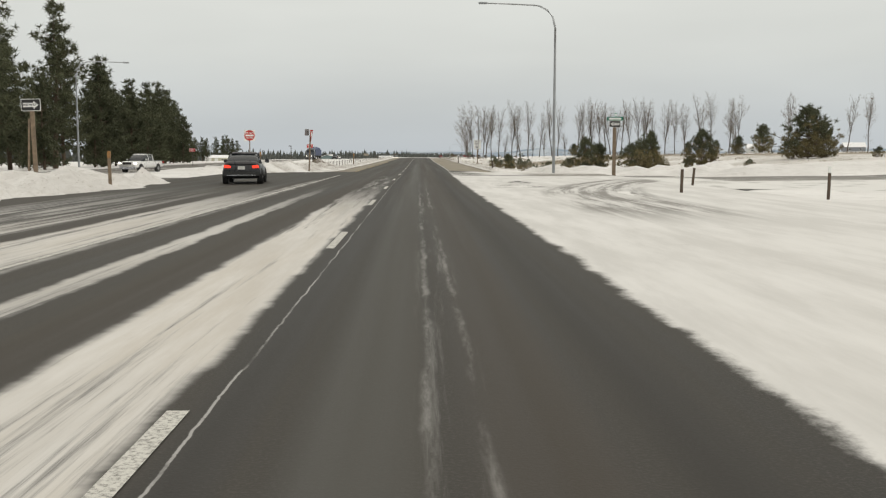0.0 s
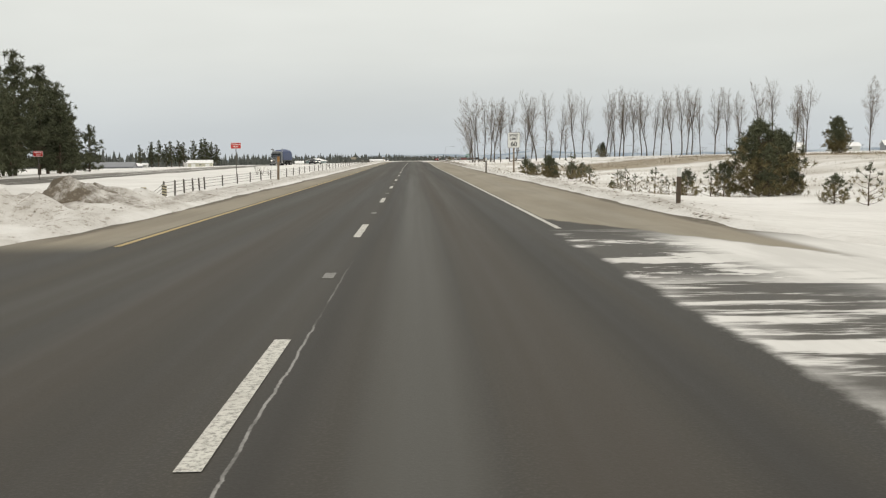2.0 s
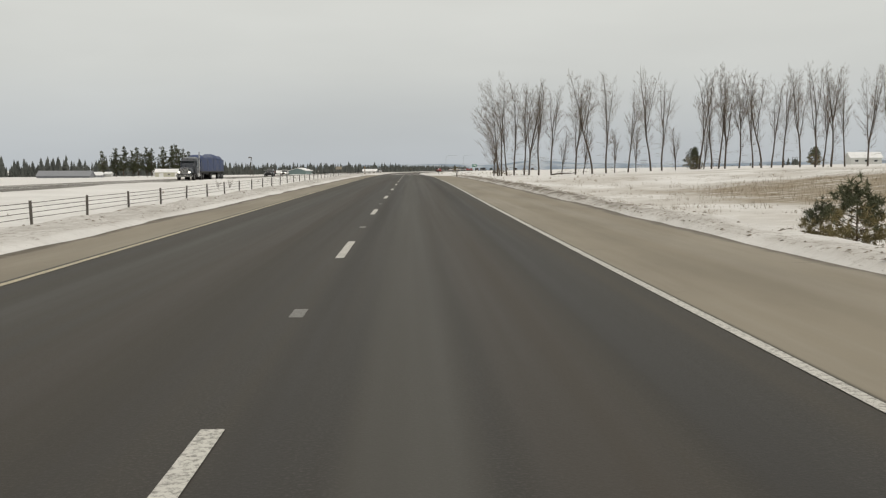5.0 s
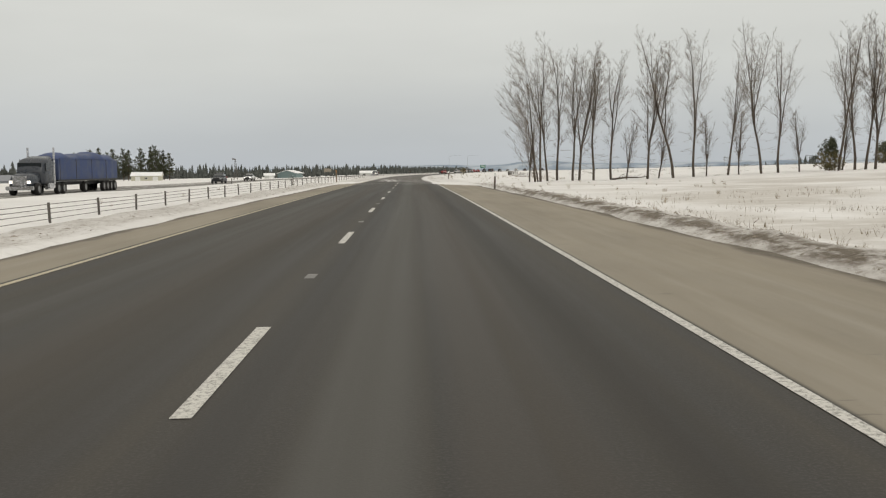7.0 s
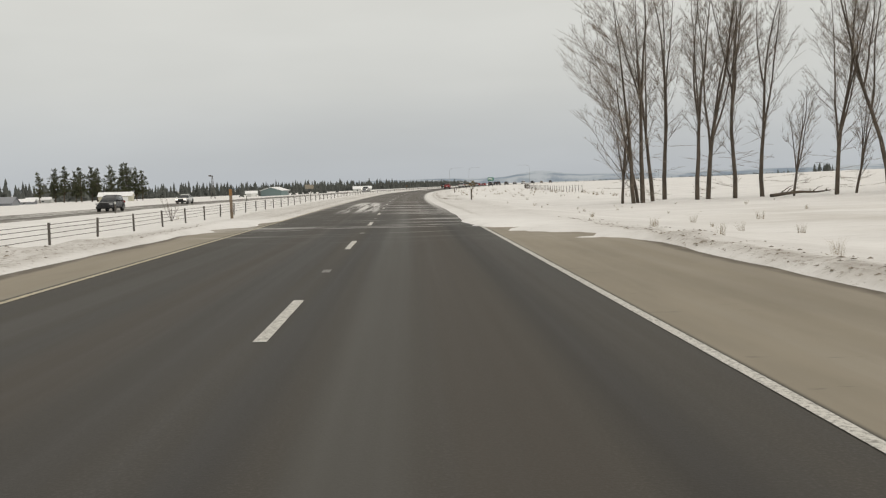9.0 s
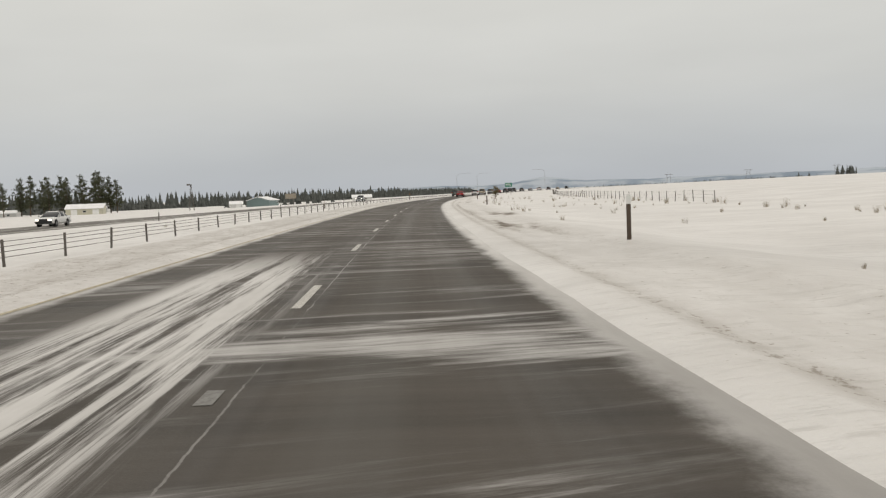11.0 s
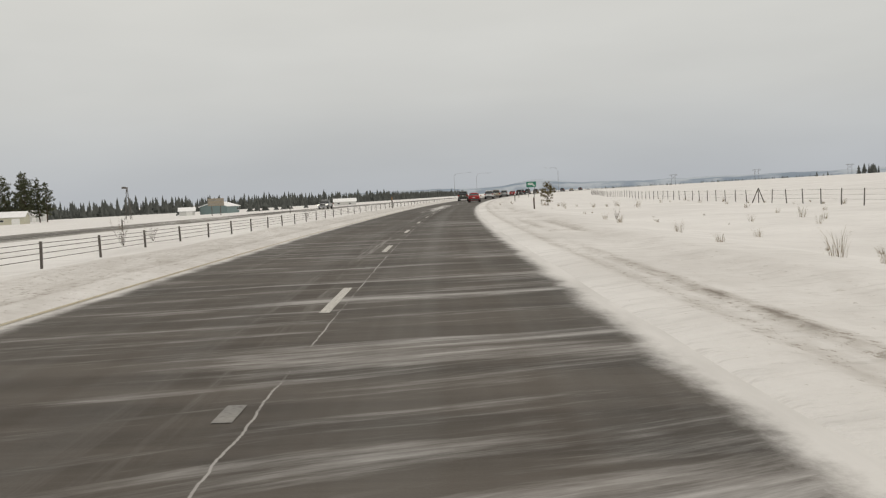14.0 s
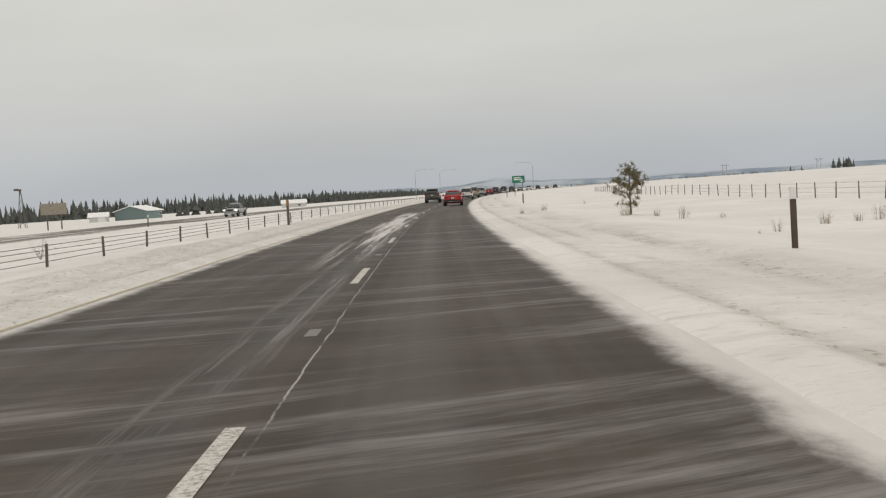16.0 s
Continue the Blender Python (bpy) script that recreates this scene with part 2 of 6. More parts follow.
    strip2 = math_node(tree, "MULTIPLY", gate(tree, ragged, -2.62, -2.25, 0.07), span_node(tree, strip, 0.36, 0.52, 0.15, 0.8))
    strip3 = math_node(tree, "MULTIPLY", gate(tree, ragged, -5.2, -3.85, 0.1), span_node(tree, strip, 0.32, 0.5, 0, 0.95))
    strip3b = math_node(tree, "MULTIPLY", gate(tree, across, -9.6, -5.9, 0.3), span_node(tree, strip, 0.45, 0.6, 0, 0.85))
    meander = math_node(tree, "ADD", across, math_node(tree, "MULTIPLY", math_node(tree, "SUBTRACT", field(0.3, 0.0, 1.0, 5.0, 0.7), 0.5), 0.22))
    twin = math_node(tree, "MAXIMUM", gate(tree, meander, 1.36, 1.42, 0.025), gate(tree, meander, 1.64, 1.69, 0.025))
    strip4 = math_node(tree, "MAXIMUM", math_node(tree, "MULTIPLY", twin, span_node(tree, field(1.5, 1.0, 0.15, 6.0, 0.75), 0.42, 0.62, 0, 0.3)),
                       math_node(tree, "MULTIPLY", gate(tree, across, 1.34, 1.70, 0.12), span_node(tree, field(4.0, 1.0, 0.03, 6.0, 0.75), 0.50, 0.70, 0, 0.22)))
    begin = strip1
    for s in (strip2, strip3, strip3b):
        begin = math_node(tree, "MAXIMUM", begin, s)
    begin = math_node(tree, "MULTIPLY", begin, early)
    dusted = math_node(tree, "MULTIPLY", gate(tree, ragged, -4.15, -3.6, 0.1), span_node(tree, field(2.0, 1.0, 0.12, 6.0, 0.75), 0.36, 0.60, 0.05, 0.55))
    dusted2 = math_node(tree, "MULTIPLY", gate(tree, ragged, -1.0, -0.15, 0.15), span_node(tree, field(2.8, 1.0, 0.06, 6.0, 0.75), 0.42, 0.66, 0, 0.42))
    begin = math_node(tree, "MAXIMUM", begin, math_node(tree, "MULTIPLY", dusted, span_node(tree, along, 36, 48, 1, 0)))
    begin = math_node(tree, "MAXIMUM", begin, math_node(tree, "MULTIPLY", dusted2, span_node(tree, along, 42, 58, 1, 0)))
    begin = math_node(tree, "MAXIMUM", begin, math_node(tree, "MULTIPLY", strip4, span_node(tree, along, 14, 46, 1, 0)))
    late2 = span_node(tree, along, 395, 425)
    strip5 = math_node(tree, "MULTIPLY", gate(tree, across, -0.75, -0.2, 0.15), span_node(tree, strip, 0.50, 0.70, 0, 0.42))
    strip6 = math_node(tree, "MULTIPLY", gate(tree, across, -2.75, -2.35, 0.12), span_node(tree, strip, 0.52, 0.72, 0, 0.3))
    end = math_node(tree, "MULTIPLY", math_node(tree, "MAXIMUM", strip5, strip6), late2)
    wob = math_node(tree, "MULTIPLY", math_node(tree, "SUBTRACT", field(0.6, 0.0, 1.0, 7.0, 0.72), 0.5), 0.13)
    seam = math_node(tree, "ABSOLUTE", math_node(tree, "SUBTRACT", math_node(tree, "ADD", across, wob), 0.17))
    seam_on = math_node(tree, "MAXIMUM", span_node(tree, along, 55, 68, 1, 0), late)
    seam_fill = math_node(tree, "MULTIPLY", math_node(tree, "MULTIPLY", span_node(tree, seam, 0.005, 0.013, 1, 0), seam_on), span_node(tree, field(1.1, 1.0, 0.35, 6.0, 0.75), 0.40, 0.56, 0.05, 0.5))
    # old snow packed on the side of the junction
    fray = math_node(tree, "ADD", across, math_node(tree, "MULTIPLY", math_node(tree, "SUBTRACT", field(1.0, 0.6, 0.5, 7.0, 0.75), 0.5), 0.7))
    junction = math_node(tree, "MULTIPLY", math_node(tree, "MULTIPLY", gate(tree, along, -60, 69, 2), math_node(tree, "SUBTRACT", 1.0, reached)), span_node(tree, fray, 3.36, 3.54))
    rows = field(1.1, 0.35, 0.8, 7.0, 0.70)
    reachy = math_node(tree, "ADD", across, math_node(tree, "MULTIPLY", rows, 2.2))
    bare = math_node(tree, "MULTIPLY", math_node(tree, "MULTIPLY", gate(tree, along, 63, 72, 0.8), gate(tree, reachy, 3.3, 6.2, 0.5)), span_node(tree, rows, 0.465, 0.505))
    level = field(0.7, 0.22, 1.3, 7.0, 0.68)
    slab = math_node(tree, "MULTIPLY", math_node(tree, "MULTIPLY", gate(tree, along, 57.6, 64.0, 0.5), gate(tree, reachy, 4.4, 6.8, 0.6)), span_node(tree, level, 0.45, 0.50))
    rail = math_node(tree, "MULTIPLY", math_node(tree, "MULTIPLY", gate(tree, along, 54.9, 56.8, 0.25), gate(tree, across, 3.7, 10.5, 0.4)), span_node(tree, level, 0.44, 0.50))
    bare = math_node(tree, "MAXIMUM", bare, math_node(tree, "MAXIMUM", slab, rail))
    tyres = math_node(tree, "MULTIPLY", math_node(tree, "MULTIPLY", gate(tree, along, 54.8, 61.6, 0.7), span_node(tree, across, 7.4, 9.6)), span_node(tree, rows, 0.38, 0.48))
    thin = math_node(tree, "MULTIPLY", gate(tree, along, -60, 57, 1.0), span_node(tree, field(0.7, 0.12, 1.3, 6.0, 0.7), 0.665, 0.69, 0, 0.7))
    blots = math_node(tree, "MULTIPLY", math_node(tree, "MULTIPLY", gate(tree, across, 4.5, 6.8, 0.25), gate(tree, along, 34.5, 44, 0.5)), span_node(tree, field(0.75, 0.7, 0.8, 6.0, 0.66), 0.535, 0.555))
    thin = math_node(tree, "MAXIMUM", thin, blots)
    bare = math_node(tree, "MAXIMUM", bare, math_node(tree, "MAXIMUM", thin, math_node(tree, "MULTIPLY", tyres, 0.9)))
    col = mix_node(tree, tyres, col, (0.155, 0.138, 0.112))
    packed = math_node(tree, "MULTIPLY", junction, math_node(tree, "SUBTRACT", 0.98, math_node(tree, "MULTIPLY", bare, 0.92)))
    # the sweep of tyres that turn off to the side road
    swing = math_node(tree, "MAXIMUM", math_node(tree, "SUBTRACT", along, 23.0), 0.0)
    swung = math_node(tree, "SUBTRACT", across, math_node(tree, "MULTIPLY", math_node(tree, "MULTIPLY", swing, swing), 0.0112))
    turn = nd(tree, "ShaderNodeCombineXYZ")
    link(tree, math_node(tree, "MULTIPLY", swung, 1.9), turn.inputs[0])
    link(tree, math_node(tree, "MULTIPLY", along, 0.10), turn.inputs[1])
    worn = nd(tree, "ShaderNodeTexNoise", Scale=1.0, Detail=6.0, Roughness=0.68)
    link(tree, turn.outputs[0], worn.inputs["Vector"])
    ruts = math_node(tree, "MULTIPLY", math_node(tree, "MULTIPLY", gate(tree, swung, 5.6, 9.2, 0.5), gate(tree, along, 16, 48, 3.5)), span_node(tree, worn.outputs[0], 0.42, 0.60, 0.05, 0.8))
    col = mix_node(tree, math_node(tree, "MULTIPLY", ruts, 0.8), col, (0.17, 0.155, 0.135))
    packed = math_node(tree, "MULTIPLY", packed, math_node(tree, "SUBTRACT", 1.0, ruts))
    side = math_node(tree, "MAXIMUM", math_node(tree, "ADD", across, 0.25), math_node(tree, "MULTIPLY", across, -1.0))
    powder = math_node(tree, "MULTIPLY", span_node(tree, math_node(tree, "ADD", side, math_node(tree, "MULTIPLY", math_node(tree, "SUBTRACT", field(1.3, 0.7, 0.55, 7.0, 0.75), 0.5), 0.7)), 3.22, 3.60, 0, 0.95), late)
    patch = math_node(tree, "MULTIPLY", math_node(tree, "MULTIPLY", gate(tree, across, -2.3, -0.25, 0.3), gate(tree, along, 306, 334, 5)), span_node(tree, strip, 0.42, 0.55, 0, 0.9))
    patch2 = math_node(tree, "MULTIPLY", math_node(tree, "MULTIPLY", gate(tree, ragged, -1.3, -0.2, 0.2), gate(tree, along, 478, 522, 6)), span_node(tree, strip, 0.42, 0.56, 0, 0.85))
    patch = math_node(tree, "MAXIMUM", patch, patch2)
    snow = math_node(tree, "MAXIMUM", math_node(tree, "MAXIMUM", begin, powder), patch)
    for s in (streak, tongue, end, seam_fill, packed):
        snow = math_node(tree, "MAXIMUM", snow, s)
    snow_col = mix_node(tree, span_node(tree, field(1.2, 1.0, 0.15, 6.0, 0.65), 0.35, 0.65), (0.53, 0.517, 0.498), (0.635, 0.622, 0.603))
    snow_col = mix_node(tree, math_node(tree, "MULTIPLY", begin, span_node(tree, field(1.6, 1.0, 0.08, 6.0, 0.7), 0.35, 0.7, 0.25, 0.75)), snow_col, (0.43, 0.39, 0.335))
    col = mix_node(tree, snow, col, snow_col)
    link(tree, col, b.inputs["Base Color"])
    link(tree, span_node(tree, tracks, 0.3, 0.7, 0.68, 0.9), b.inputs["Roughness"])
    bump_node(tree, grit, 0.25, 0.01, b)
    return m


def far_road_material(name="old_asphalt", side=False):
    m, tree, b = principled(name, (0.12, 0.115, 0.105), 0.85, 0, 0.3)
    uv = nd(tree, "ShaderNodeUVMap")
    uv.uv_map = "plan"
    mp = nd(tree, "ShaderNodeMapping")
    mp.inputs["Scale"].default_value = (1.0, 0.02, 1)
    link(tree, uv.outputs[0], mp.inputs[0])
    n = nd(tree, "ShaderNodeTexNoise", Scale=0.9, Detail=6.0, Roughness=0.65)
    link(tree, mp.outputs[0], n.inputs["Vector"])
    n2 = nd(tree, "ShaderNodeTexNoise", Scale=0.4, Detail=6.0, Roughness=0.7)
    link(tree, uv.outputs[0], n2.inputs["Vector"])
    col = mix_node(tree, span_node(tree, n.outputs[0], 0.35, 0.65), (0.075, 0.070, 0.063), (0.17, 0.155, 0.132))
    both = math_node(tree, "ADD", math_node(tree, "MULTIPLY", n.outputs[0], 0.7), math_node(tree, "MULTIPLY", n2.outputs[0], 0.4))
    cover = span_node(tree, both, 0.53, 0.68, 0, 0.8)
    if side:
        sep = nd(tree, "ShaderNodeSeparateXYZ")
        link(tree, uv.outputs[0], sep.inputs[0])
        east = math_node(tree, "MULTIPLY", span_node(tree, sep.outputs[1], 8, 13), math_node(tree, "SUBTRACT", 1.0, math_node(tree, "MULTIPLY", gate(tree, sep.outputs[0], 51.6, 61.6, 0.7), 0.85)))
        cover = math_node(tree, "MAXIMUM", cover, math_node(tree, "MULTIPLY", east, span_node(tree, n2.outputs[0], 0.5, 0.62, 0.97, 0.5)))
    col = mix_node(tree, cover, col, (0.64, 0.63, 0.61))
    link(tree, col, b.inputs["Base Color"])
    return m


def paint_material(name, color):
    m, tree, b = principled(name, color, 0.7, 0, 0.3)
    worn = span_node(tree, noise_node(tree, 28.0, 6.0, 0.75), 0.44, 0.64, 0, 0.75)
    col = mix_node(tree, worn, color, (0.10, 0.095, 0.085))
    col = mix_node(tree, span_node(tree, noise_node(tree, 1.3, 4.0), 0.5, 0.8, 0, 0.45), col, (0.36, 0.34, 0.31))
    link(tree, col, b.inputs["Base Color"])
    return m


SNOW, ROAD, FAR_ROAD = snow_material(), road_material(), far_road_material()
PALE_YELLOW = paint_material("faded_yellow_paint", (0.47, 0.41, 0.29))
WHITE_PAINT, YELLOW_PAINT = paint_material("white_line_paint", (0.54, 0.525, 0.485)), paint_material("yellow_line_paint", (0.44, 0.32, 0.13))


def foliage(name, dark, light):
    m, tree, b = principled(name, dark, 0.75, 0, 0.2)
    geo = nd(tree, "ShaderNodeNewGeometry")
    info = nd(tree, "ShaderNodeObjectInfo")
    mixv = math_node(tree, "ADD", math_node(tree, "MULTIPLY", geo.outputs["Random Per Island"], 0.7), math_node(tree, "MULTIPLY", info.outputs["Random"], 0.3))
    col = mix_node(tree, mixv, dark, light)
    link(tree, col, b.inputs["Base Color"])
    return m


NEEDLES = foliage("pine_needles", (0.044, 0.051, 0.030), (0.128, 0.135, 0.078))
NEEDLES_OLIVE = foliage("young_pine_needles", (0.085, 0.074, 0.034), (0.250, 0.205, 0.105))
BARK = mat("pine_bark", (0.10, 0.072, 0.050), 0.9, vary=0.4, scale=3, fine=20, bump=0.6)
POPLAR_BARK = mat("poplar_bark", (0.092, 0.074, 0.057), 0.9, vary=0.35, scale=1.2, fine=12, bump=0.5)
TWIG = mat("poplar_twigs", (0.215, 0.180, 0.145), 0.9, vary=0.25, scale=1.0, fine=8)
DRY_GRASS = foliage("dry_grass", (0.13, 0.10, 0.06), (0.33, 0.265, 0.165))
WOOD = mat("weathered_wood", (0.20, 0.150, 0.105), 0.85, vary=0.3, scale=4, fine=40, bump=0.4)
GALV = mat("galvanised_steel", (0.34, 0.35, 0.36), 0.5, 0.75, vary=0.15, scale=3)
STEEL_DARK = mat("weathered_steel", (0.135, 0.122, 0.108), 0.7, 0.5, vary=0.25, scale=5)
SIGN_BACK = mat("sign_back_aluminium", (0.28, 0.28, 0.28), 0.5, 0.7)
SIGN_WHITE = mat("sign_white", (0.74, 0.74, 0.72), 0.5, vary=0.06, scale=2)
SIGN_BLACK = mat("sign_black", (0.025, 0.025, 0.025), 0.5, vary=0.1)
SIGN_RED = mat("sign_red", (0.48, 0.035, 0.03), 0.5, vary=0.12, scale=2)
SIGN_GREEN = mat("sign_green", (0.02, 0.17, 0.11), 0.5, vary=0.1, scale=2)

# ---- the lie of the land ----
PROFILE_Y = [-60, 0, 40, 80, 120, 160, 200, 230, 260, 300, 340, 380, 420, 460, 520, 600, 760, 1000, 5000]
PROFILE_Z = [-0.12, 0.0, 0.09, 0.21, 0.34, 0.49, 0.68, 0.775, 0.77, 0.71, 0.59, 0.53, 0.485, 0.36, 0.27, 0.24, 0.24, 0.24, 0.24]


def smooth01(v):
    v = np.clip(v, 0, 1)
    return v * v * (3 - 2 * v)


def profile(y):
    y = np.asarray(y, float)
    return sum(np.interp(y + dy, PROFILE_Y, PROFILE_Z) for dy in (-12, -6, 0, 6, 12)) / 5


def tilt(u, y):
    """The cross-fall of the road where it swings to the right, dying out in the fields."""
    slope = np.tan(np.radians(np.interp(y, [205, 255, 340, 425, 460, 620, 760], [0, 0.45, 1.0, 1.0, 0.75, 0.75, 0.3])))
    return -slope * np.interp(u, [-27, -12, 12, 27, 60], [0, -12, 12, 14, 0])


def bend(y):
    """How far the road has swung to the right."""
    y = np.asarray(y, float)
    m = np.clip(y - 350, 0, 550)
    sway = -0.28 * np.exp(-(((y - 335) / 32) ** 2)) - 0.10 * np.exp(-(((y - 36) / 24) ** 2)) - 0.12 * np.exp(-(((y - 160) / 35) ** 2))
    return 0.00029 * m * m + 2 * 0.00029 * 550 * np.clip(y - 900, 0, None) + sway


def lattice(x, y, seed):
    xi, yi = np.floor(x).astype(np.int64), np.floor(y).astype(np.int64)
    fx, fy = smooth01(x - xi), smooth01(y - yi)

    def h(a, b):
        n = (a * 374761393 + b * 668265263 + seed * 1442695041) & 0x7FFFFFFF
        n = ((n ^ (n >> 13)) * 1274126177) & 0x7FFFFFFF
        return ((n ^ (n >> 16)) & 0xFFFF) / 65535.0

    top = h(xi, yi) * (1 - fx) + h(xi + 1, yi) * fx
    low = h(xi, yi + 1) * (1 - fx) + h(xi + 1, yi + 1) * fx
    return top * (1 - fy) + low * fy


def rough(x, y, size, seed=0, octaves=4):
    total, amp, norm = 0, 1.0, 0
    for k in range(octaves):
        total = total + amp * lattice(x / size * 2 ** k, y / size * 2 ** k, seed + k * 17)
        norm += amp
        amp *= 0.55
    return total / norm


def window(v, a, b, soft):
    return smooth01((v - a + soft) / (2 * soft)) * smooth01((b - v + soft) / (2 * soft))


FAR_X = -33.0      # the other roadway's middle


def cleared(x, y):
    """1 where the ground is paved and swept, 0 in deep snow."""
    u = x - bend(y)
    late = smooth01((y - 288) / 12)
    wob = (rough(x, y, 3.0, 5) - 0.5) * 0.9 * (1 - 0.72 * late)
    finger = y + (rough(x * 0.7, y, 1.6, 71, 4) - 0.5) * 12 * window(y, 270, 300, 4)
    right = np.interp(finger, [-80, 30, 36, 61, 65, 70, 76, 276, 281, 288, 5000], [8.0, 8.5, 30, 30, 9, 6.9, 6.9, 6.9, 6.2, 3.42, 3.42])
    left = np.interp(finger, [-80, 34, 44, 58, 60, 64, 67, 71, 284, 294, 5000], [-9.4, -9.6, -30, -30, -12, -8.6, -5.8, -5.2, -5.2, -3.58, -3.58])
    own = window(u + wob * 0.6, left, right, 0.35 - 0.12 * late)
    far = window(u + wob * 0.7, FAR_X - 5.4, FAR_X + 5.2, 0.5)
    bend_r = smooth01((x - 6) / 8)
    cross = window(y + wob, np.where(x < 0, 43.5, 39 - 7 * (1 - bend_r)), np.where(x < 0, 59.0, 60.5 + 6 * (1 - smooth01((x - 4) / 4))), 0.6) * window(x, -60, 90, 2)
    return np.maximum(np.maximum(own, far), cross)


def lay(x, y):
    """The height of the smooth land, without its snow."""
    u = x - bend(y)
    z = profile(y)
    right = np.interp(u, [-4000, 7.0, 9.0, 12, 20, 32, 42, 54, 90, 300, 700, 4000], [0, 0, -0.15, -0.36, -0.22, -0.08, 0.35, 0.8, 1.3, 4.7, 6.6, 6.6])
    right = right + window(y, 98, 250, 22) * np.interp(u, [7.8, 12, 17, 26, 50], [0, -0.65, -1.3, -1.25, -0.1])
    junction = window(y, 30, 62, 8)
    right = np.where((u > 7) & (u < 18), right * (1 - junction), right)
    left = np.interp(u, [-4000, -900, -160, -60, -40, -27, -18, -10.3, -6.3, -5.4, 4000], [-9, -8, -3.6, -1.3, -0.62, -0.62, -0.75, -0.55, -0.12, 0, 0])
    left = np.where(u > -26, left * (1 - 0.8 * junction), left)
    return z + right + left + tilt(u, y)


def snow_piles(x, y):
    u = x - bend(y)
    lumps = np.clip(0.66 * rough(x, y, 1.25, 31, 4) + 0.34 * rough(x, y, 0.55, 37, 2) - 0.2, 0, 1) * 1.5
    p = np.interp(x, [8, 14], [1.0, 1.15]) * window(y, 62.0, 66.0, 0.9) * window(x, 8.8, 40, 1.8)
    p = p + np.interp(x, [-15, -10, -6], [1.25, 1.6, 1.15]) * window(y, np.maximum(71.0 + 1.5 * (x + 5), 62), 80 + 4 * np.clip(-x - 10, 0, 2), 1.6) * window(x, -15.5, -6.2, 1.4)
    p = p + 1.35 * window(y, -40, 41, 2.0) * window(x, -24, -10.8, 1.2)
    p = p + 0.25 * window(y, 76, 282, 3) * (window(u, 7.2, 8.6, 0.6) + 1.3 * window(u, -7.8, -6.0, 0.6))
    p = p + window(y, 296, 700, 8) * (0.10 * window(u, 7.0, 9.5, 0.9) + 0.16 * window(u, -7.2, -5.8, 0.6))
    ridge = 0.035 * window(y, 296, 700, 6) * (window(u, 3.85, 4.15, 0.16) + 0.7 * window(u, 4.75, 5.0, 0.16) + window(u, -4.35, -4.0, 0.16)) * (0.4 + 1.2 * rough(x * 0.6, y * 0.25, 1.0, 51, 3))
    return p * lumps + ridge


def land(x, y):
    """The height of the snow's surface."""
    x, y = np.asarray(x, float), np.asarray(y, float)
    clear = cleared(x, y)
    u = x - bend(y)
    near = np.exp(-((u / 60) ** 2))
    deep = 0.07 + 0.10 * (rough(x, y, 6.0, 3) - 0.4) + 0.35 * (rough(x * 0.5, y, 22.0, 9, 3) - 0.5) * (1 - clear) * window(np.abs(u), 9, 9000, 2)
    deep = deep * (0.4 + 0.6 * near) + 0.03
    shelf = smooth01((y - 292) / 8) * (window(u, 3.0, 6.5, 0.5) + window(u, -5.6, -3.0, 0.4))
    deep = deep * (1 - shelf) + shelf * (0.035 + 0.03 * (rough(x, y * 0.3, 0.9, 61, 3) - 0.5))
    return lay(x, y) + deep * (1 - clear) - 0.09 * clear + snow_piles(x, y)


def surface(name, xs, ys, height, material, label, category, plan=True, uvfun=None):
    """A sheet over a grid that follows the road's bend."""
    u, v = np.meshgrid(xs, ys)
    x = u + bend(v) * np.exp(-(u / 900.0) ** 2)
    z = height(x, v)
    nx, ny = len(xs), len(ys)
    verts = np.stack([x.ravel(), v.ravel(), np.broadcast_to(z, x.shape).ravel()], 1)
    i = np.arange(nx * ny).reshape(ny, nx)
    faces = np.stack([i[:-1, :-1].ravel(), i[:-1, 1:].ravel(), i[1:, 1:].ravel(), i[1:, :-1].ravel()], 1)
    me = bpy.data.meshes.new(name)
    me.vertices.add(len(verts))
    me.vertices.foreach_set("co", verts.astype(np.float32).ravel())
    me.loops.add(faces.size)
    me.loops.foreach_set("vertex_index", faces.astype(np.int32).ravel())
    me.polygons.add(len(faces))
    me.polygons.foreach_set("loop_start", np.arange(0, faces.size, 4, dtype=np.int32))
    me.polygons.foreach_set("use_smooth", np.ones(len(faces), bool))
    me.update(calc_edges=True)
    if plan:
        layer = me.uv_layers.new(name="plan")
        flat = np.stack([u.ravel(), v.ravel()], 1)[faces.ravel()]
        layer.data.foreach_set("uv", flat.astype(np.float32).ravel())
    me.materials.append(material)
    return tagged(new(name, me), label, category, kind="structure"), x.ravel(), v.ravel()


def steps(*spans):
    out = [spans[0][0]]
    for a, b, s in spans:
        n = max(1, int(round((b - a) / s)))
        out += list(np.linspace(a, b, n + 1)[1:])
    return np.array(out)


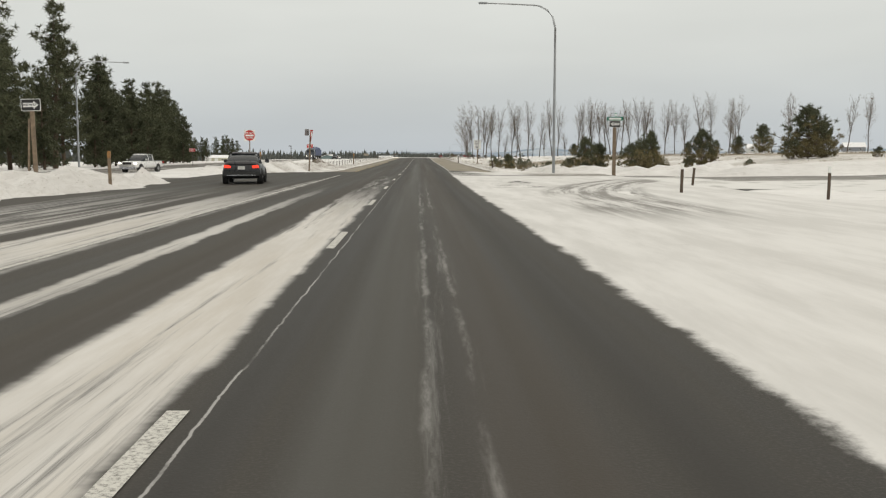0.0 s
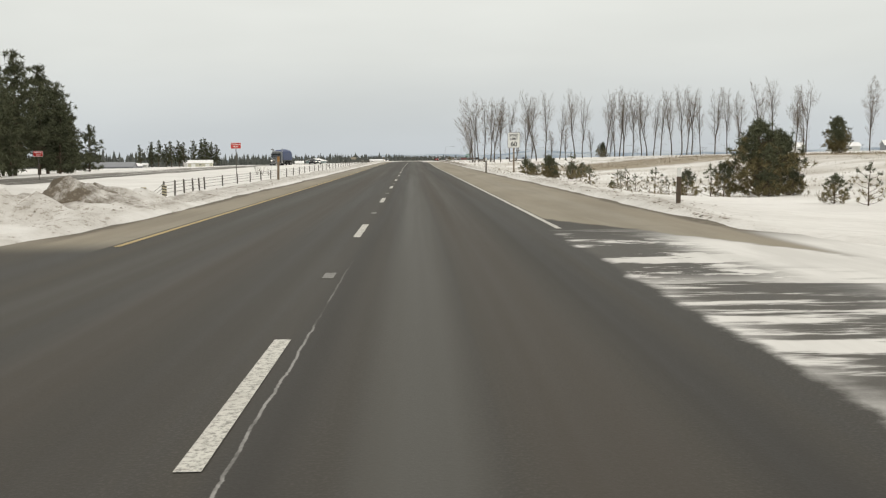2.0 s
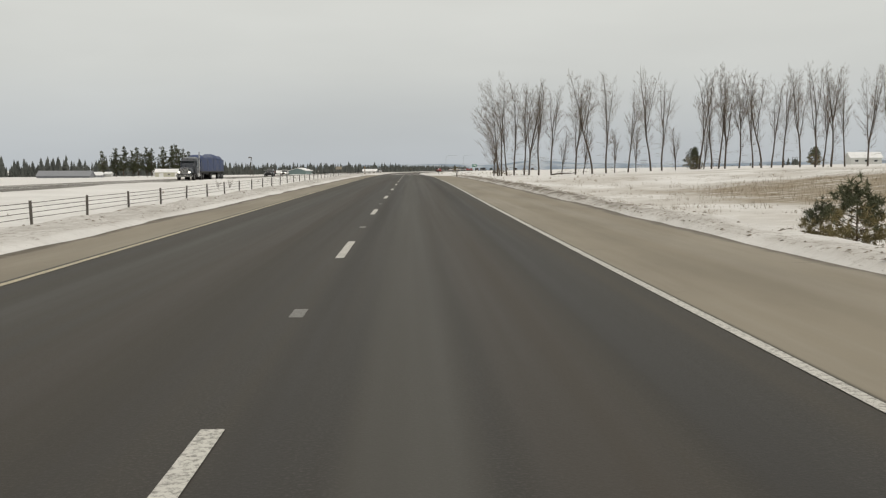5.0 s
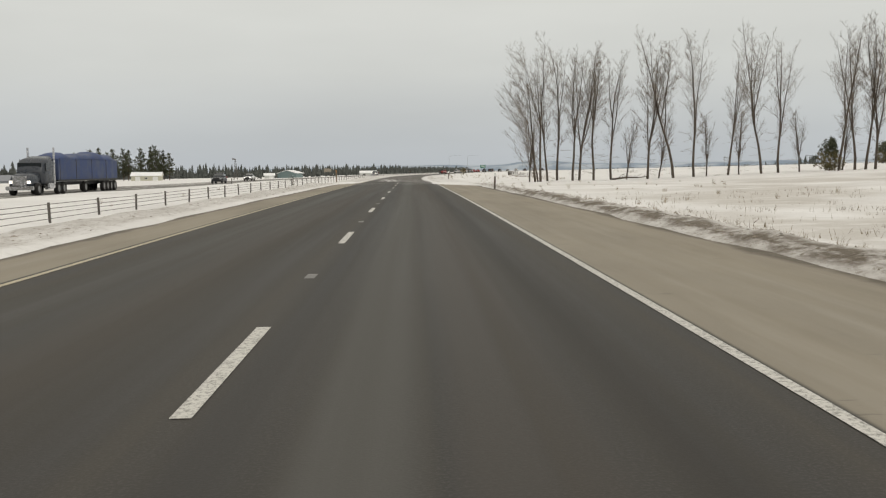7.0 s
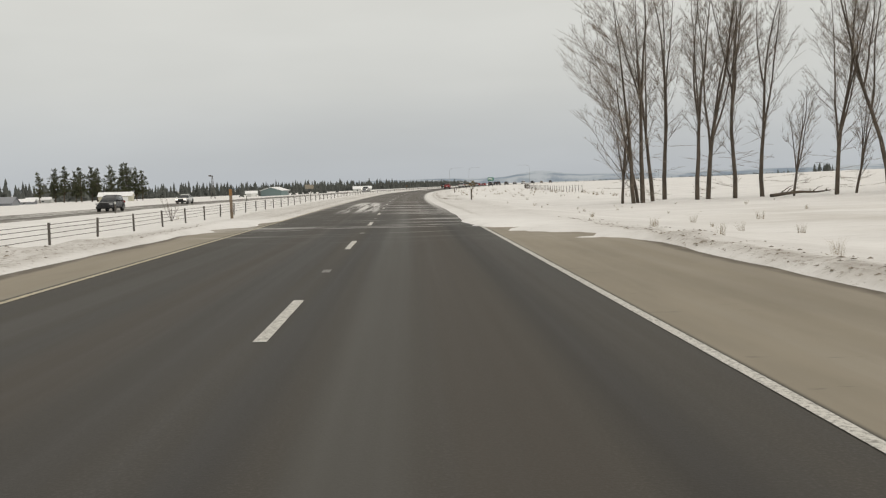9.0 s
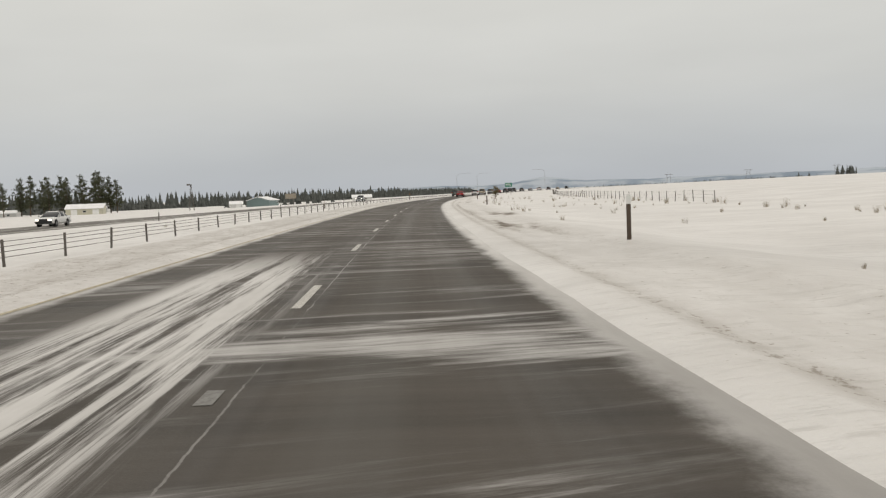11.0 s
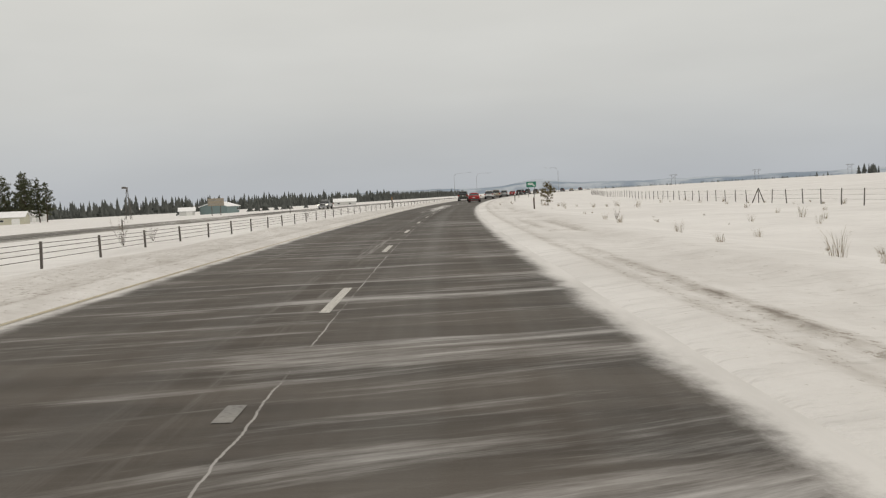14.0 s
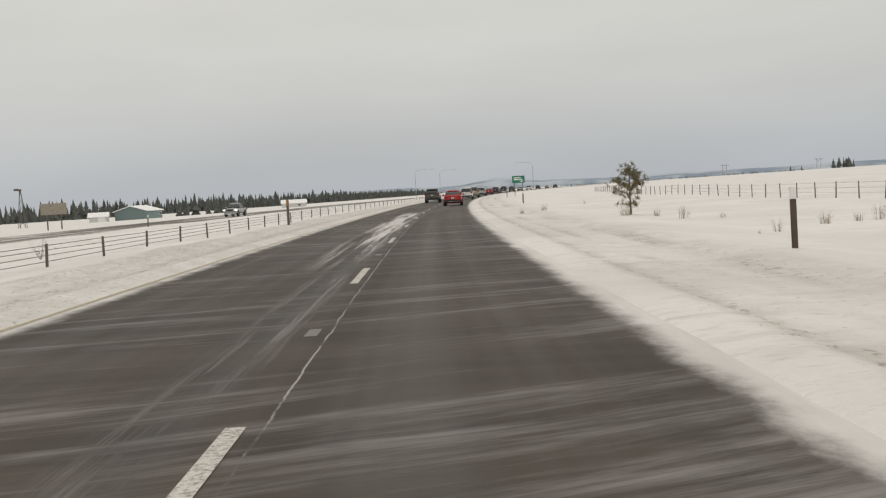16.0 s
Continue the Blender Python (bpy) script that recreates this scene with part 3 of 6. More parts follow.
def build_land():
    xs = steps((-4500, -900, 300), (-900, -150, 50), (-150, -60, 9), (-60, -24, 1.6), (-24, -12, 0.8), (-12, -2.5, 0.28), (-2.5, 2.5, 2.5), (2.5, 10.5, 0.26), (10.5, 26, 0.7), (26, 70, 2.2),
               (70, 300, 23), (300, 900, 60), (900, 4500, 300))
    ys = steps((-400, -30, 40), (-30, 58, 0.6), (58, 90, 0.28), (90, 110, 0.6), (110, 275, 1.2), (275, 310, 0.6), (310, 560, 1.1), (560, 900, 6), (900, 1500, 40), (1500, 4800, 300))
    ob, x, y = surface("ground", xs, ys, land, SNOW, "snow-covered flat farmland with drifts and ploughed banks", "ground", plan=False)
    u = x - bend(y)
    edge = window(u, 6.6, 8.6, 0.7) + 0.8 * window(u, -7.6, -5.0, 0.7)
    line = 0.45 * (window(u, 7.15, 7.45, 0.25) * (window(y, 70, 100, 4) + 0.75 * window(y, 140, 288, 14)) + 0.30 * window(u, 7.1, 7.4, 0.2) + 0.45 * window(u, -5.75, -5.45, 0.2)) * window(y, 70, 286, 6)
    trace = (window(u, 6.0, 6.4, 0.2) + window(u, 5.0, 5.3, 0.2)) * window(y, 300, 700, 8) * smooth01((rough(x * 0.2, y * 0.05, 1.0, 41) - 0.5) * 6)
    dirt = np.clip(smooth01((y - 290) / 10) * (0.22 * window(u, 3.9, 7.0, 0.5) + 0.36 * window(u, -6.4, -3.4, 0.4)) + 0.32 * window(y, 296, 700, 6) * (window(u, 4.15, 4.5, 0.14) + window(u, -4.75, -4.4, 0.14)) + line * 1.4 + 0.55 * trace + 0.75 * window(u, 4.70, 4.95, 0.14) * window(y, 352, 422, 6) * (0.25 + rough(x * 0.3, y * 0.1, 1.0, 53)) + 1.1 * window(y, 346, 374, 4) * window(u, 4.9 + 0.05 * (y - 352), 6.3 + 0.05 * (y - 352), 0.35) * smooth01(rough(x * 0.8, y * 0.16, 1.0, 43) * 7 - 3.6) + 0.22 * window(y, 425, 470, 6) * window(u, 4.6, 7.2, 0.6) * smooth01(rough(x, y * 0.5, 1.0, 47) * 9 - 5.6) + edge * window(y, 70, 290, 6) * 0.12 + 0.75 * window(u, 6.6, 8.0, 0.9) * window(y, 172, 258, 18) + 0.14 * window(u, 7, 11.5, 1.5) * window(y, 60, 290, 6) + 0.10 * window(y, 61, 66, 1) * window(x, 6, 40, 2) + 0.55 * window(y, 63, 86, 2) * window(x, -13, -5, 2) * smooth01(rough(x, y, 1.2, 97) * 4 - 1.2) + 1.3 * np.exp(-(((x + 7.7) / 1.6) ** 2) - ((y - 76.3) / 2.3) ** 2) * smooth01(rough(x, y, 0.9, 91) * 5 - 1.7) + 0.8 * np.exp(-(((x + 17.2) / 1.2) ** 2) - ((y - 80.5) / 1.5) ** 2) + 0.75 * np.exp(-(((u + 7.7) / 0.4) ** 2)) * window(y, 80, 118, 5) * smooth01(rough(x, y * 0.35, 1.0, 93) * 6 - 2.6) + 0.3 * window(y, -30, 42, 2) * window(x, -20, -9.5, 1)
                   + 0.10 * edge * window(y, 290, 900, 5) + (0.32 + 0.35 * rough(x, y * 0.5, 1.6, 101)) * window(u, -8.6, -5.6, 0.5) * window(y, 84, 290, 5), 0, 1.4)
    stub = np.clip(2.2 * window(u, 28, 320, 8) * window(y + 0.1 * u + 14 * (rough(x, y, 40.0, 81) - 0.5), 203, 242, 8) * (0.35 + 0.9 * rough(x, y, 14.0, 83)) + 0.42 * window(y, 100, 300, 20) * window(u, 15, 90, 5) * smooth01(rough(x, y, 7.0, 87) * 3 - 0.9)
                   + 0.45 * window(u, 55, 300, 14) * window(y + 24 * (rough(x, y, 30.0, 85) - 0.5), 160, 215, 14), 0, 1)
    for name, values in (("dirt", dirt), ("stubble", stub)):
        a = ob.data.attributes.new(name, "FLOAT", "POINT")
        a.data.foreach_set("value", values.astype(np.float32))
    return ob


ground = build_land()


def road_height(x, y):
    u = x - bend(y)
    open_road = smooth01((y - 66) / 8)
    return profile(y) + tilt(u, y) - 2.2 * open_road * (smooth01((u - 7.6) / 1.5) + smooth01((-5.6 - u) / 1.5))


road, _, _ = surface("road", steps((-12, 14, 0.5)), steps((-60, 560, 2), (560, 1500, 10)), road_height, ROAD,
                     "two-lane dark asphalt carriageway with sanded shoulders and blown snow", "road")
far_road, _, _ = surface("road_opposite", FAR_X + steps((-6.5, 6.5, 1.0)), steps((-200, 1500, 10)), lambda x, y: profile(y) - 0.6, FAR_ROAD,
                         "opposite carriageway with salt-stained asphalt and snow streaks", "road")


def build_side_road():
    xs, ys = steps((-60, -12.2, 2), (-12.2, 14.2, 26.4), (14.2, 90, 3)), steps((34, 64, 2))
    u, v = np.meshgrid(xs, ys)
    z = lay(u, v) - 0.012
    i = np.arange(u.size).reshape(u.shape)
    faces = np.stack([i[:-1, :-1].ravel(), i[:-1, 1:].ravel(), i[1:, 1:].ravel(), i[1:, :-1].ravel()], 1)
    me = bpy.data.meshes.new("side_road")
    me.from_pydata(np.stack([u.ravel(), v.ravel(), z.ravel()], 1).tolist(), [], faces.tolist())
    layer = me.uv_layers.new(name="plan")
    layer.data.foreach_set("uv", np.stack([v.ravel(), u.ravel()], 1)[faces.ravel()].astype(np.float32).ravel())
    me.materials.append(far_road_material("side_road_asphalt", True))
    return tagged(new("road_side", me), "side road crossing the median, half covered in packed snow", "road", kind="structure")


side_road = build_side_road()


# ---- building blocks ----
def mesh_object(name, verts, faces, material, parent=None, smooth=False, label=""):
    me = bpy.data.meshes.new(name)
    me.from_pydata([tuple(map(float, v)) for v in verts], [], [tuple(map(int, f)) for f in faces])
    me.materials.append(material)
    if smooth:
        me.polygons.foreach_set("use_smooth", np.ones(len(me.polygons), bool))
    ob = new(name, me)
    ob.parent = parent
    if label:
        ob["label"] = label
    return ob


def part(name, bm, material, parent, label="", smooth=False):
    me = bpy.data.meshes.new(name)
    bm.normal_update()
    bm.to_mesh(me)
    bm.free()
    me.materials.append(material)
    if smooth:
        me.polygons.foreach_set("use_smooth", np.ones(len(me.polygons), bool))
    ob = new(name, me)
    ob.parent = parent
    if label:
        ob["label"] = label
    return ob


def thing(name, x, y, z, label, category, group="", turn=0.0):
    ob = new(name)
    ob.matrix_basis = pose(x, y, z, 0, 0, turn)
    ob.empty_display_size = 0.1
    return tagged(ob, label, category, group)


def box(bm, x0, x1, y0, y1, z0, z1, bevel=0.0):
    made = bmesh.ops.create_cube(bm, size=1.0, matrix=Matrix.Translation(((x0 + x1) / 2, (y0 + y1) / 2, (z0 + z1) / 2)) @ Matrix.Diagonal((x1 - x0, y1 - y0, z1 - z0, 1)))
    if bevel:
        edges = list({e for v in made["verts"] for e in v.link_edges})
        bmesh.ops.bevel(bm, geom=edges, offset=bevel, segments=2, affect="EDGES")
    return bm


def boxed(*dims, bevel=0.0):
    return box(bmesh.new(), *dims, bevel=bevel)


def tube(points, radii, sides=8, closed=True):
    """Vertices and faces of a round pipe along points."""
    points = [Vector(p) for p in points]
    verts, faces = [], []
    for i, p in enumerate(points):
        a, b = points[max(i - 1, 0)], points[min(i + 1, len(points) - 1)]
        d = (b - a).normalized()
        s = d.cross(Vector((0, 0, 1)) if abs(d.z) < 0.9 else Vector((1, 0, 0))).normalized()
        t = d.cross(s)
        for k in range(sides):
            w = 2 * math.pi * k / sides
            verts.append(p + (s * math.cos(w) + t * math.sin(w)) * radii[i])
    for i in range(len(points) - 1):
        for k in range(sides):
            a, b = i * sides + k, i * sides + (k + 1) % sides
            faces.append((a, b, b + sides, a + sides))
    if closed:
        faces.append(tuple(range(sides)))
        n = (len(points) - 1) * sides
        faces.append(tuple(n + k for k in reversed(range(sides))))
    return verts, faces


def join(groups):
    verts, faces = [], []
    for v, f in groups:
        o = len(verts)
        verts += list(v)
        faces += [tuple(i + o for i in q) for q in f]
    return verts, faces


def words(text, size, material, parent, m, name="lettering", wide=1.0):
    cu = bpy.data.curves.new("letters", "FONT")
    cu.body, cu.size, cu.align_x, cu.align_y, cu.extrude = text, size, "CENTER", "CENTER", 0.002
    cu.offset = 0.006 * size / 0.1 * 0.35
    tmp = new("letters", cu)
    me = bpy.data.meshes.new_from_object(tmp.evaluated_get(bpy.context.evaluated_depsgraph_get()))
    bpy.data.objects.remove(tmp)
    me.name = name
    me.materials.clear()
    me.materials.append(material)
    ob = new(name, me)
    ob.parent = parent
    ob.matrix_basis = m @ Matrix.Diagonal((wide, 1, 1, 1))
    return ob


def spot(u, y):
    """World x at a distance u to the side of the road's middle."""
    return float(u + bend(y))


def gz(x, y):
    return float(land(x, y))


# ---- road markings ----
def strip(name, u, width, y0, y1, material, lift=0.006, step=4.0, label=""):
    n = max(1, int((y1 - y0) / step))
    ys = np.linspace(y0, y1, n + 1)
    verts, faces = [], []
    for y in ys:
        for s in (-0.5, 0.5):
            verts.append((float(u + s * width + bend(y)), float(y), float(profile(y) + tilt(u + s * width, y)) + lift))
    for i in range(n):
        faces.append((2 * i, 2 * i + 1, 2 * i + 3, 2 * i + 2))
    return mesh_object(name, verts, faces, material, road, label=label)


GROOVE = paint_material("groove_grey", (0.20, 0.195, 0.185))
DASH_END, DASH_STEP, DASH_LENGTH = 96.45, 12.186, 3.05
for k in range(-11, 56):
    end = DASH_END + DASH_STEP * k
    strip("lane_dash", 0.0, 0.125, end - DASH_LENGTH, end, WHITE_PAINT)
    if k > -4:
        strip("marker_groove", 0.0, 0.13, end + 3.65, end + 4.15, GROOVE, 0.005)
strip("edge_line", 3.66, 0.105, 70.5, 300, WHITE_PAINT, label="worn white edge line")
strip("median_edge_line", -3.62, 0.11, 67.7, 150, YELLOW_PAINT, label="worn yellow median line")
strip("median_edge_line", -3.62, 0.10, 150, 700, PALE_YELLOW, label="faded yellow median line")
strip("turn_lane_line", -3.78, 0.10, -50, 56, WHITE_PAINT, label="worn white turn lane line")


# ---- median barrier ----
def build_barrier():
    first, pitch = 96.8, 4.863
    rows = [96.8, 98.7, 100.6, 102.5, 104.0] + [106.4 + pitch * k + float(np.interp(106.4 + pitch * k, [106, 129, 230, 283, 375, 415, 430], [-1.1, -0.9, 1.1, 0.9, 1.6, 0.3, 0.0])) for k in range(124)]
    x0, y0 = spot(-10.3, first), first
    barrier = thing("cable_barrier", x0, y0, gz(x0, y0), "high-tension cable barrier of steel posts in the snowy median", "barrier")
    base = Vector((x0, y0, gz(x0, y0)))
    bm = bmesh.new()
    for dims in ((-0.036, 0.036, -0.006, 0.006, -0.3, 0.80), (-0.036, -0.028, 0.006, 0.050, -0.3, 0.80), (0.028, 0.036, 0.006, 0.050, -0.3, 0.80)):
        box(bm, *dims)
    pattern = part("post", bm, STEEL_DARK, barrier)
    heights = [0.74, 0.60, 0.45, 0.28]
    lines = [[] for _ in heights]
    rng = random.Random(4)
    for i, y in enumerate(rows):
        x = spot(-10.3, y)
        z = float(lay(x, y)) + 0.05
        p = Vector((x, y, z)) - base
        ob = pattern if i == 0 else new("post", pattern.data)
        ob.parent = barrier
        ob.matrix_basis = Matrix.Translation(p) @ pose(0, 0, 0, rng.uniform(-2, 2), rng.uniform(-2.5, 2.5), 0)
        for line, h in zip(lines, heights):
            line.append(p + Vector((0.03, 0, h + rng.uniform(-0.012, 0.012))))
    for line, reach in zip(lines, (4.4, 3.4, 2.4, 1.5)):
        y = first - reach
        x = spot(-10.3, y)
        line.insert(0, Vector((x, y, float(land(x, y)) - 0.15)) - base)
        mesh_object("cable", *tube(line, [0.011] * len(line), 5), STEEL_DARK, barrier)


build_barrier()


# ---- posts, signs, lamps ----
def delineator(u, y, height=1.15, lean=0.0, brown=True):
    x = spot(u, y)
    z = gz(x, y)
    ob = thing("delineator_post", x, y, z, "brown roadside marker post with a white reflective top, standing in snow", "post", "marker posts along the road", turn=random.Random(int(y)).uniform(-12, 12))
    ob.matrix_basis = ob.matrix_basis @ pose(0, 0, 0, 0, lean, 0)
    bm = boxed(-0.055, 0.055, -0.02, 0.02, -0.3, height - 0.22, bevel=0.008)
    part("post", bm, mat("marker_post_brown", (0.085, 0.062, 0.045), 0.8, vary=0.25) if brown else STEEL_DARK, ob)
    part("reflector", boxed(-0.057, 0.057, -0.022, 0.022, height - 0.22, height, bevel=0.008), SIGN_WHITE, ob, "white reflective band")
    return ob


for u, y, h, lean in ((6.7, 260.6, 1.15, 1), (6.9, 337, 1.1, 0), (7.6, 407, 1.1, 1), (7.75, 473, 1.1, -1), (6.6, 127.0, 1.25, 0), (7.5, 76.4, 0.88, 1),
                      (15.6, 27, 1.15, 1), (11.0, 29.0, 1.15, 1), (13.7, 37.1, 1.1, 5), (8.0, 540, 1.1, 0), (8.0, 606, 1.1, 0)):
    delineator(u, y, h, lean)
for u, y, h in ((-26.2, 546, 1.1), (-26.2, 480, 1.1), (-26.2, 414, 1.1), (-26.2, 348, 1.1)):
    delineator(u, y, h, 2, False)


def wood_post(u, y, height, lean):
    x = spot(u, y)
    ob = thing("marker_post", x, y, gz(x, y), "weathered brown timber marker post leaning in the median snow", "post", "timber posts in the median")
    ob.matrix_basis = ob.matrix_basis @ pose(0, 0, 0, 0, lean, 0)
    part("post", boxed(-0.06, 0.06, -0.045, 0.045, -0.4, height - 0.28, bevel=0.012), STEEL_DARK if y > 400 else WOOD, ob)
    part("reflector", boxed(-0.062, 0.062, -0.047, 0.047, height - 0.28, height, bevel=0.012), mat("amber_reflector", (0.33, 0.17, 0.06), 0.5), ob, "faded amber reflector band")


for u, y, h, lean in ((-6.3, 105, 1.25, 2.0), (-6.4, 298.5, 1.3, -1.0), (-5.9, 503, 1.2, 0.0), (-10.8, 67.4, 1.1, 4.0), (-10.9, 32.5, 1.5, -1.0)):
    wood_post(u, y, h, lean)


def hazard_marker(y, height):
    """A striped object marker at the end of the barrier."""
    x = spot(-10.1, y)
    ob = thing("hazard_marker", x, y, gz(x, y), "black and yellow striped hazard marker plate on a short post", "road sign", "striped markers at the barrier end")
    part("post", boxed(-0.03, 0.03, 0.0, 0.03, -0.4, height - 0.05), STEEL_DARK, ob)
    face = part("plate", boxed(-0.11, 0.11, -0.012, -0.004, height - 0.48, height, bevel=0.003), mat("faded_sign_yellow", (0.50, 0.44, 0.31), 0.6, dirt=(0.40, 0.37, 0.32), dirt_amount=0.6), ob)
    for k in range(4):
        z0 = height - 0.48 + 0.012 + 0.12 * k
        verts = [(-0.108, -0.0145, z0 + 0.10), (-0.108, -0.0145, z0 + 0.04), (0.108, -0.0145, z0), (0.108, -0.0145, z0 + 0.06)]
        mesh_object("stripe", verts, [(0, 1, 2, 3)], SIGN_BLACK, face)


for y, h in ((89.9, 0.50), (91.1, 0.54), (92.7, 0.58), (96.0, 0.58)):
    hazard_marker(y, h)


def sign(name, x, y, top, label, post_width=0.1, turn=0.0, lean=0.0, steel=False):
    """The post of a sign; its plates are added to it. The face looks back along the road."""
    z = gz(x, y)
    ob = thing(name, x, y, z, label, "road sign", turn=turn)
    ob.matrix_basis = ob.matrix_basis @ pose(0, 0, 0, 0, lean, 0)
    w = post_width / 2
    part("post", boxed(-w, w, 0.0, post_width * 0.75, -0.5, top - z, bevel=0.01), STEEL_DARK if steel else WOOD, ob)
    return ob, z


def plate(parent, name, w, h, zc, material, front=-0.02, corner=0.05, label=""):
    """A thin metal plate with rounded corners, its face towards -y."""
    pts = []
    for cx, cz, a0 in ((w / 2 - corner, h / 2 - corner, 0), (-w / 2 + corner, h / 2 - corner, 90), (-w / 2 + corner, -h / 2 + corner, 180), (w / 2 - corner, -h / 2 + corner, 270)):
        for k in range(4):
            a = radians(a0 + 30 * k)
            pts.append((cx + corner * math.cos(a), cz + corner * math.sin(a) + zc))
    n = len(pts)
    verts = [(x, front, z) for x, z in pts] + [(x, front + 0.006, z) for x, z in pts]
    faces = [tuple(range(n)), tuple(reversed(range(n, 2 * n)))] + [(i, i + n, (i + 1) % n + n, (i + 1) % n) for i in range(n)]
    return mesh_object(name, verts, faces, material, parent, label=label)


def facing(x, z, front):
    """A pose for lettering on a face that looks towards -y."""
    return pose(x, front, z, 90, 0, 0)


def speed_sign():
    ob, z = sign("speed_limit_sign", 9.83, 138.0, 3.1, "white speed limit sign with black lettering on a timber post", 0.13)
    c = 3.05 - z
    plate(ob, "border", 1.09, 1.37, c, SIGN_BLACK, -0.030, 0.07)
    plate(ob, "face", 1.045, 1.325, c, SIGN_WHITE, -0.036, 0.06)
    for text, size, dz in (("SPEED", 0.30, 0.42), ("LIMIT", 0.30, 0.10), ("60", 0.58, -0.36)):
        words(text, size, SIGN_BLACK, ob, facing(0, c + dz, -0.042), wide=0.98)


def do_not_enter():
    ob, z = sign("do_not_enter_sign", -14.1, 82.0, 3.2, "white square do not enter sign with a red disc", 0.08)
    c = 3.2 - z
    plate(ob, "plate", 1.0, 1.0, c, SIGN_WHITE, -0.03, 0.04)
    n = 40
    verts = [(0.47 * math.cos(2 * math.pi * k / n), -0.034, c + 0.47 * math.sin(2 * math.pi * k / n)) for k in range(n)]
    mesh_object("red_disc", verts, [tuple(range(n))], SIGN_RED, ob)
    part("bar", boxed(-0.37, 0.37, -0.042, -0.037, c - 0.075, c + 0.075), SIGN_WHITE, ob)
    words("DO NOT", 0.19, SIGN_WHITE, ob, facing(0, c + 0.21, -0.040))
    words("ENTER", 0.19, SIGN_WHITE, ob, facing(0, c - 0.21, -0.040))


def wrong_way(x, y, zc, w=0.98):
    ob, z = sign("wrong_way_sign", x, y, zc, "red wrong way sign with white lettering on a steel post", 0.07, steel=True)
    c = zc - z
    plate(ob, "border", w, w * 0.58, c, SIGN_WHITE, -0.03, 0.05)
    plate(ob, "face", w - 0.04, w * 0.58 - 0.04, c, SIGN_RED, -0.035, 0.04)
    words("WRONG", 0.205 * w, SIGN_WHITE, ob, facing(0, c + 0.12, -0.041))
    words("WAY", 0.205 * w, SIGN_WHITE, ob, facing(0, c - 0.12, -0.041))


def yield_sign():
    ob, z = sign("yield_sign", -7.1, 67.8, 3.35, "red and white yield sign turned side-on on a timber post", 0.12, turn=82, lean=0.0)
    ob.matrix_basis = ob.matrix_basis @ pose(0, 0, 0, 2.5, 0, 0)
    c = 3.0 - z
    for name, s, material, front in (("border", 0.60, SIGN_RED, -0.03), ("face", 0.36, SIGN_WHITE, -0.037)):
        pts = [(s * math.cos(radians(a)), s * math.sin(radians(a)) + c + 0.05) for a in (-90, 30, 150)]
        verts = [(x, front, zz) for x, zz in pts] + [(x, front + 0.005, zz) for x, zz in pts]
        mesh_object(name, verts, [(0, 1, 2), (5, 4, 3), (0, 3, 4, 1), (1, 4, 5, 2), (2, 5, 3, 0)], material, ob)
    words("YIELD", 0.13, SIGN_RED, ob, facing(0, c + 0.17, -0.042))
    back = plate(ob, "back_plate", 0.32, 0.50, c + 0.15, SIGN_BACK, 0.10, 0.04, "bare metal back of a second sign")
    back.matrix_basis = pose(0, 0.30, 0, 0, 0, -66)


def arrow_plate(ob, c, point_left, w=0.95, h=0.55, front=-0.03):
    plate(ob, "border", w, h, c, SIGN_WHITE, front, 0.04)
    plate(ob, "face", w - 0.05, h - 0.05, c, SIGN_BLACK, front - 0.006, 0.03)
    s = -1 if point_left else 1
    a, b = w * 0.40, h * 0.17
    pts = [(-a, -b), (a * 0.35, -b), (a * 0.35, -h * 0.33), (a, 0), (a * 0.35, h * 0.33), (a * 0.35, b), (-a, b)]
    verts = [(s * x, front - 0.010, c + z) for x, z in pts]
    mesh_object("arrow", verts, [tuple(range(7)) if s > 0 else tuple(reversed(range(7)))], SIGN_WHITE, ob)
    words("ONE WAY", h * 0.27, SIGN_BLACK, ob, facing(-s * 0.08 * w, c, front - 0.014))


def street_sign():
    ob, z = sign("street_name_sign", 14.5, 59.3, 4.0, "timber post with green street name plates and a one way sign", 0.22)
    arrow_plate(ob, 3.55 - z, True, 0.78, 0.45, -0.05)
    for name, dz, turn, w in (("name_plate", 0.36, 0, 1.1), ("name_plate", 0.62, 70, 1.0)):
        p = plate(ob, name, w, 0.24, 3.55 - z + dz, SIGN_GREEN, -0.05, 0.03, "green street name plate")
        bar = part("lettering", boxed(-w * 0.38, w * 0.38, -0.0535, -0.052, 3.55 - z + dz - 0.06, 3.55 - z + dz + 0.06), SIGN_WHITE, p)
        p.matrix_basis = pose(0, 0, 0, 0, 0, turn)


def one_way_sign():
    ob, z = sign("one_way_sign", -15.9, 37.5, 3.7, "black and white one way arrow sign on a timber post", 0.17, lean=-1.5)
    part("brace", boxed(-0.35, -0.27, 0.02, 0.1, -0.4, 2.4), WOOD, ob).matrix_basis = pose(0, 0, 0, 0, 4, 0)
    arrow_plate(ob, 3.62 - z, False, 0.86, 0.54, -0.03)


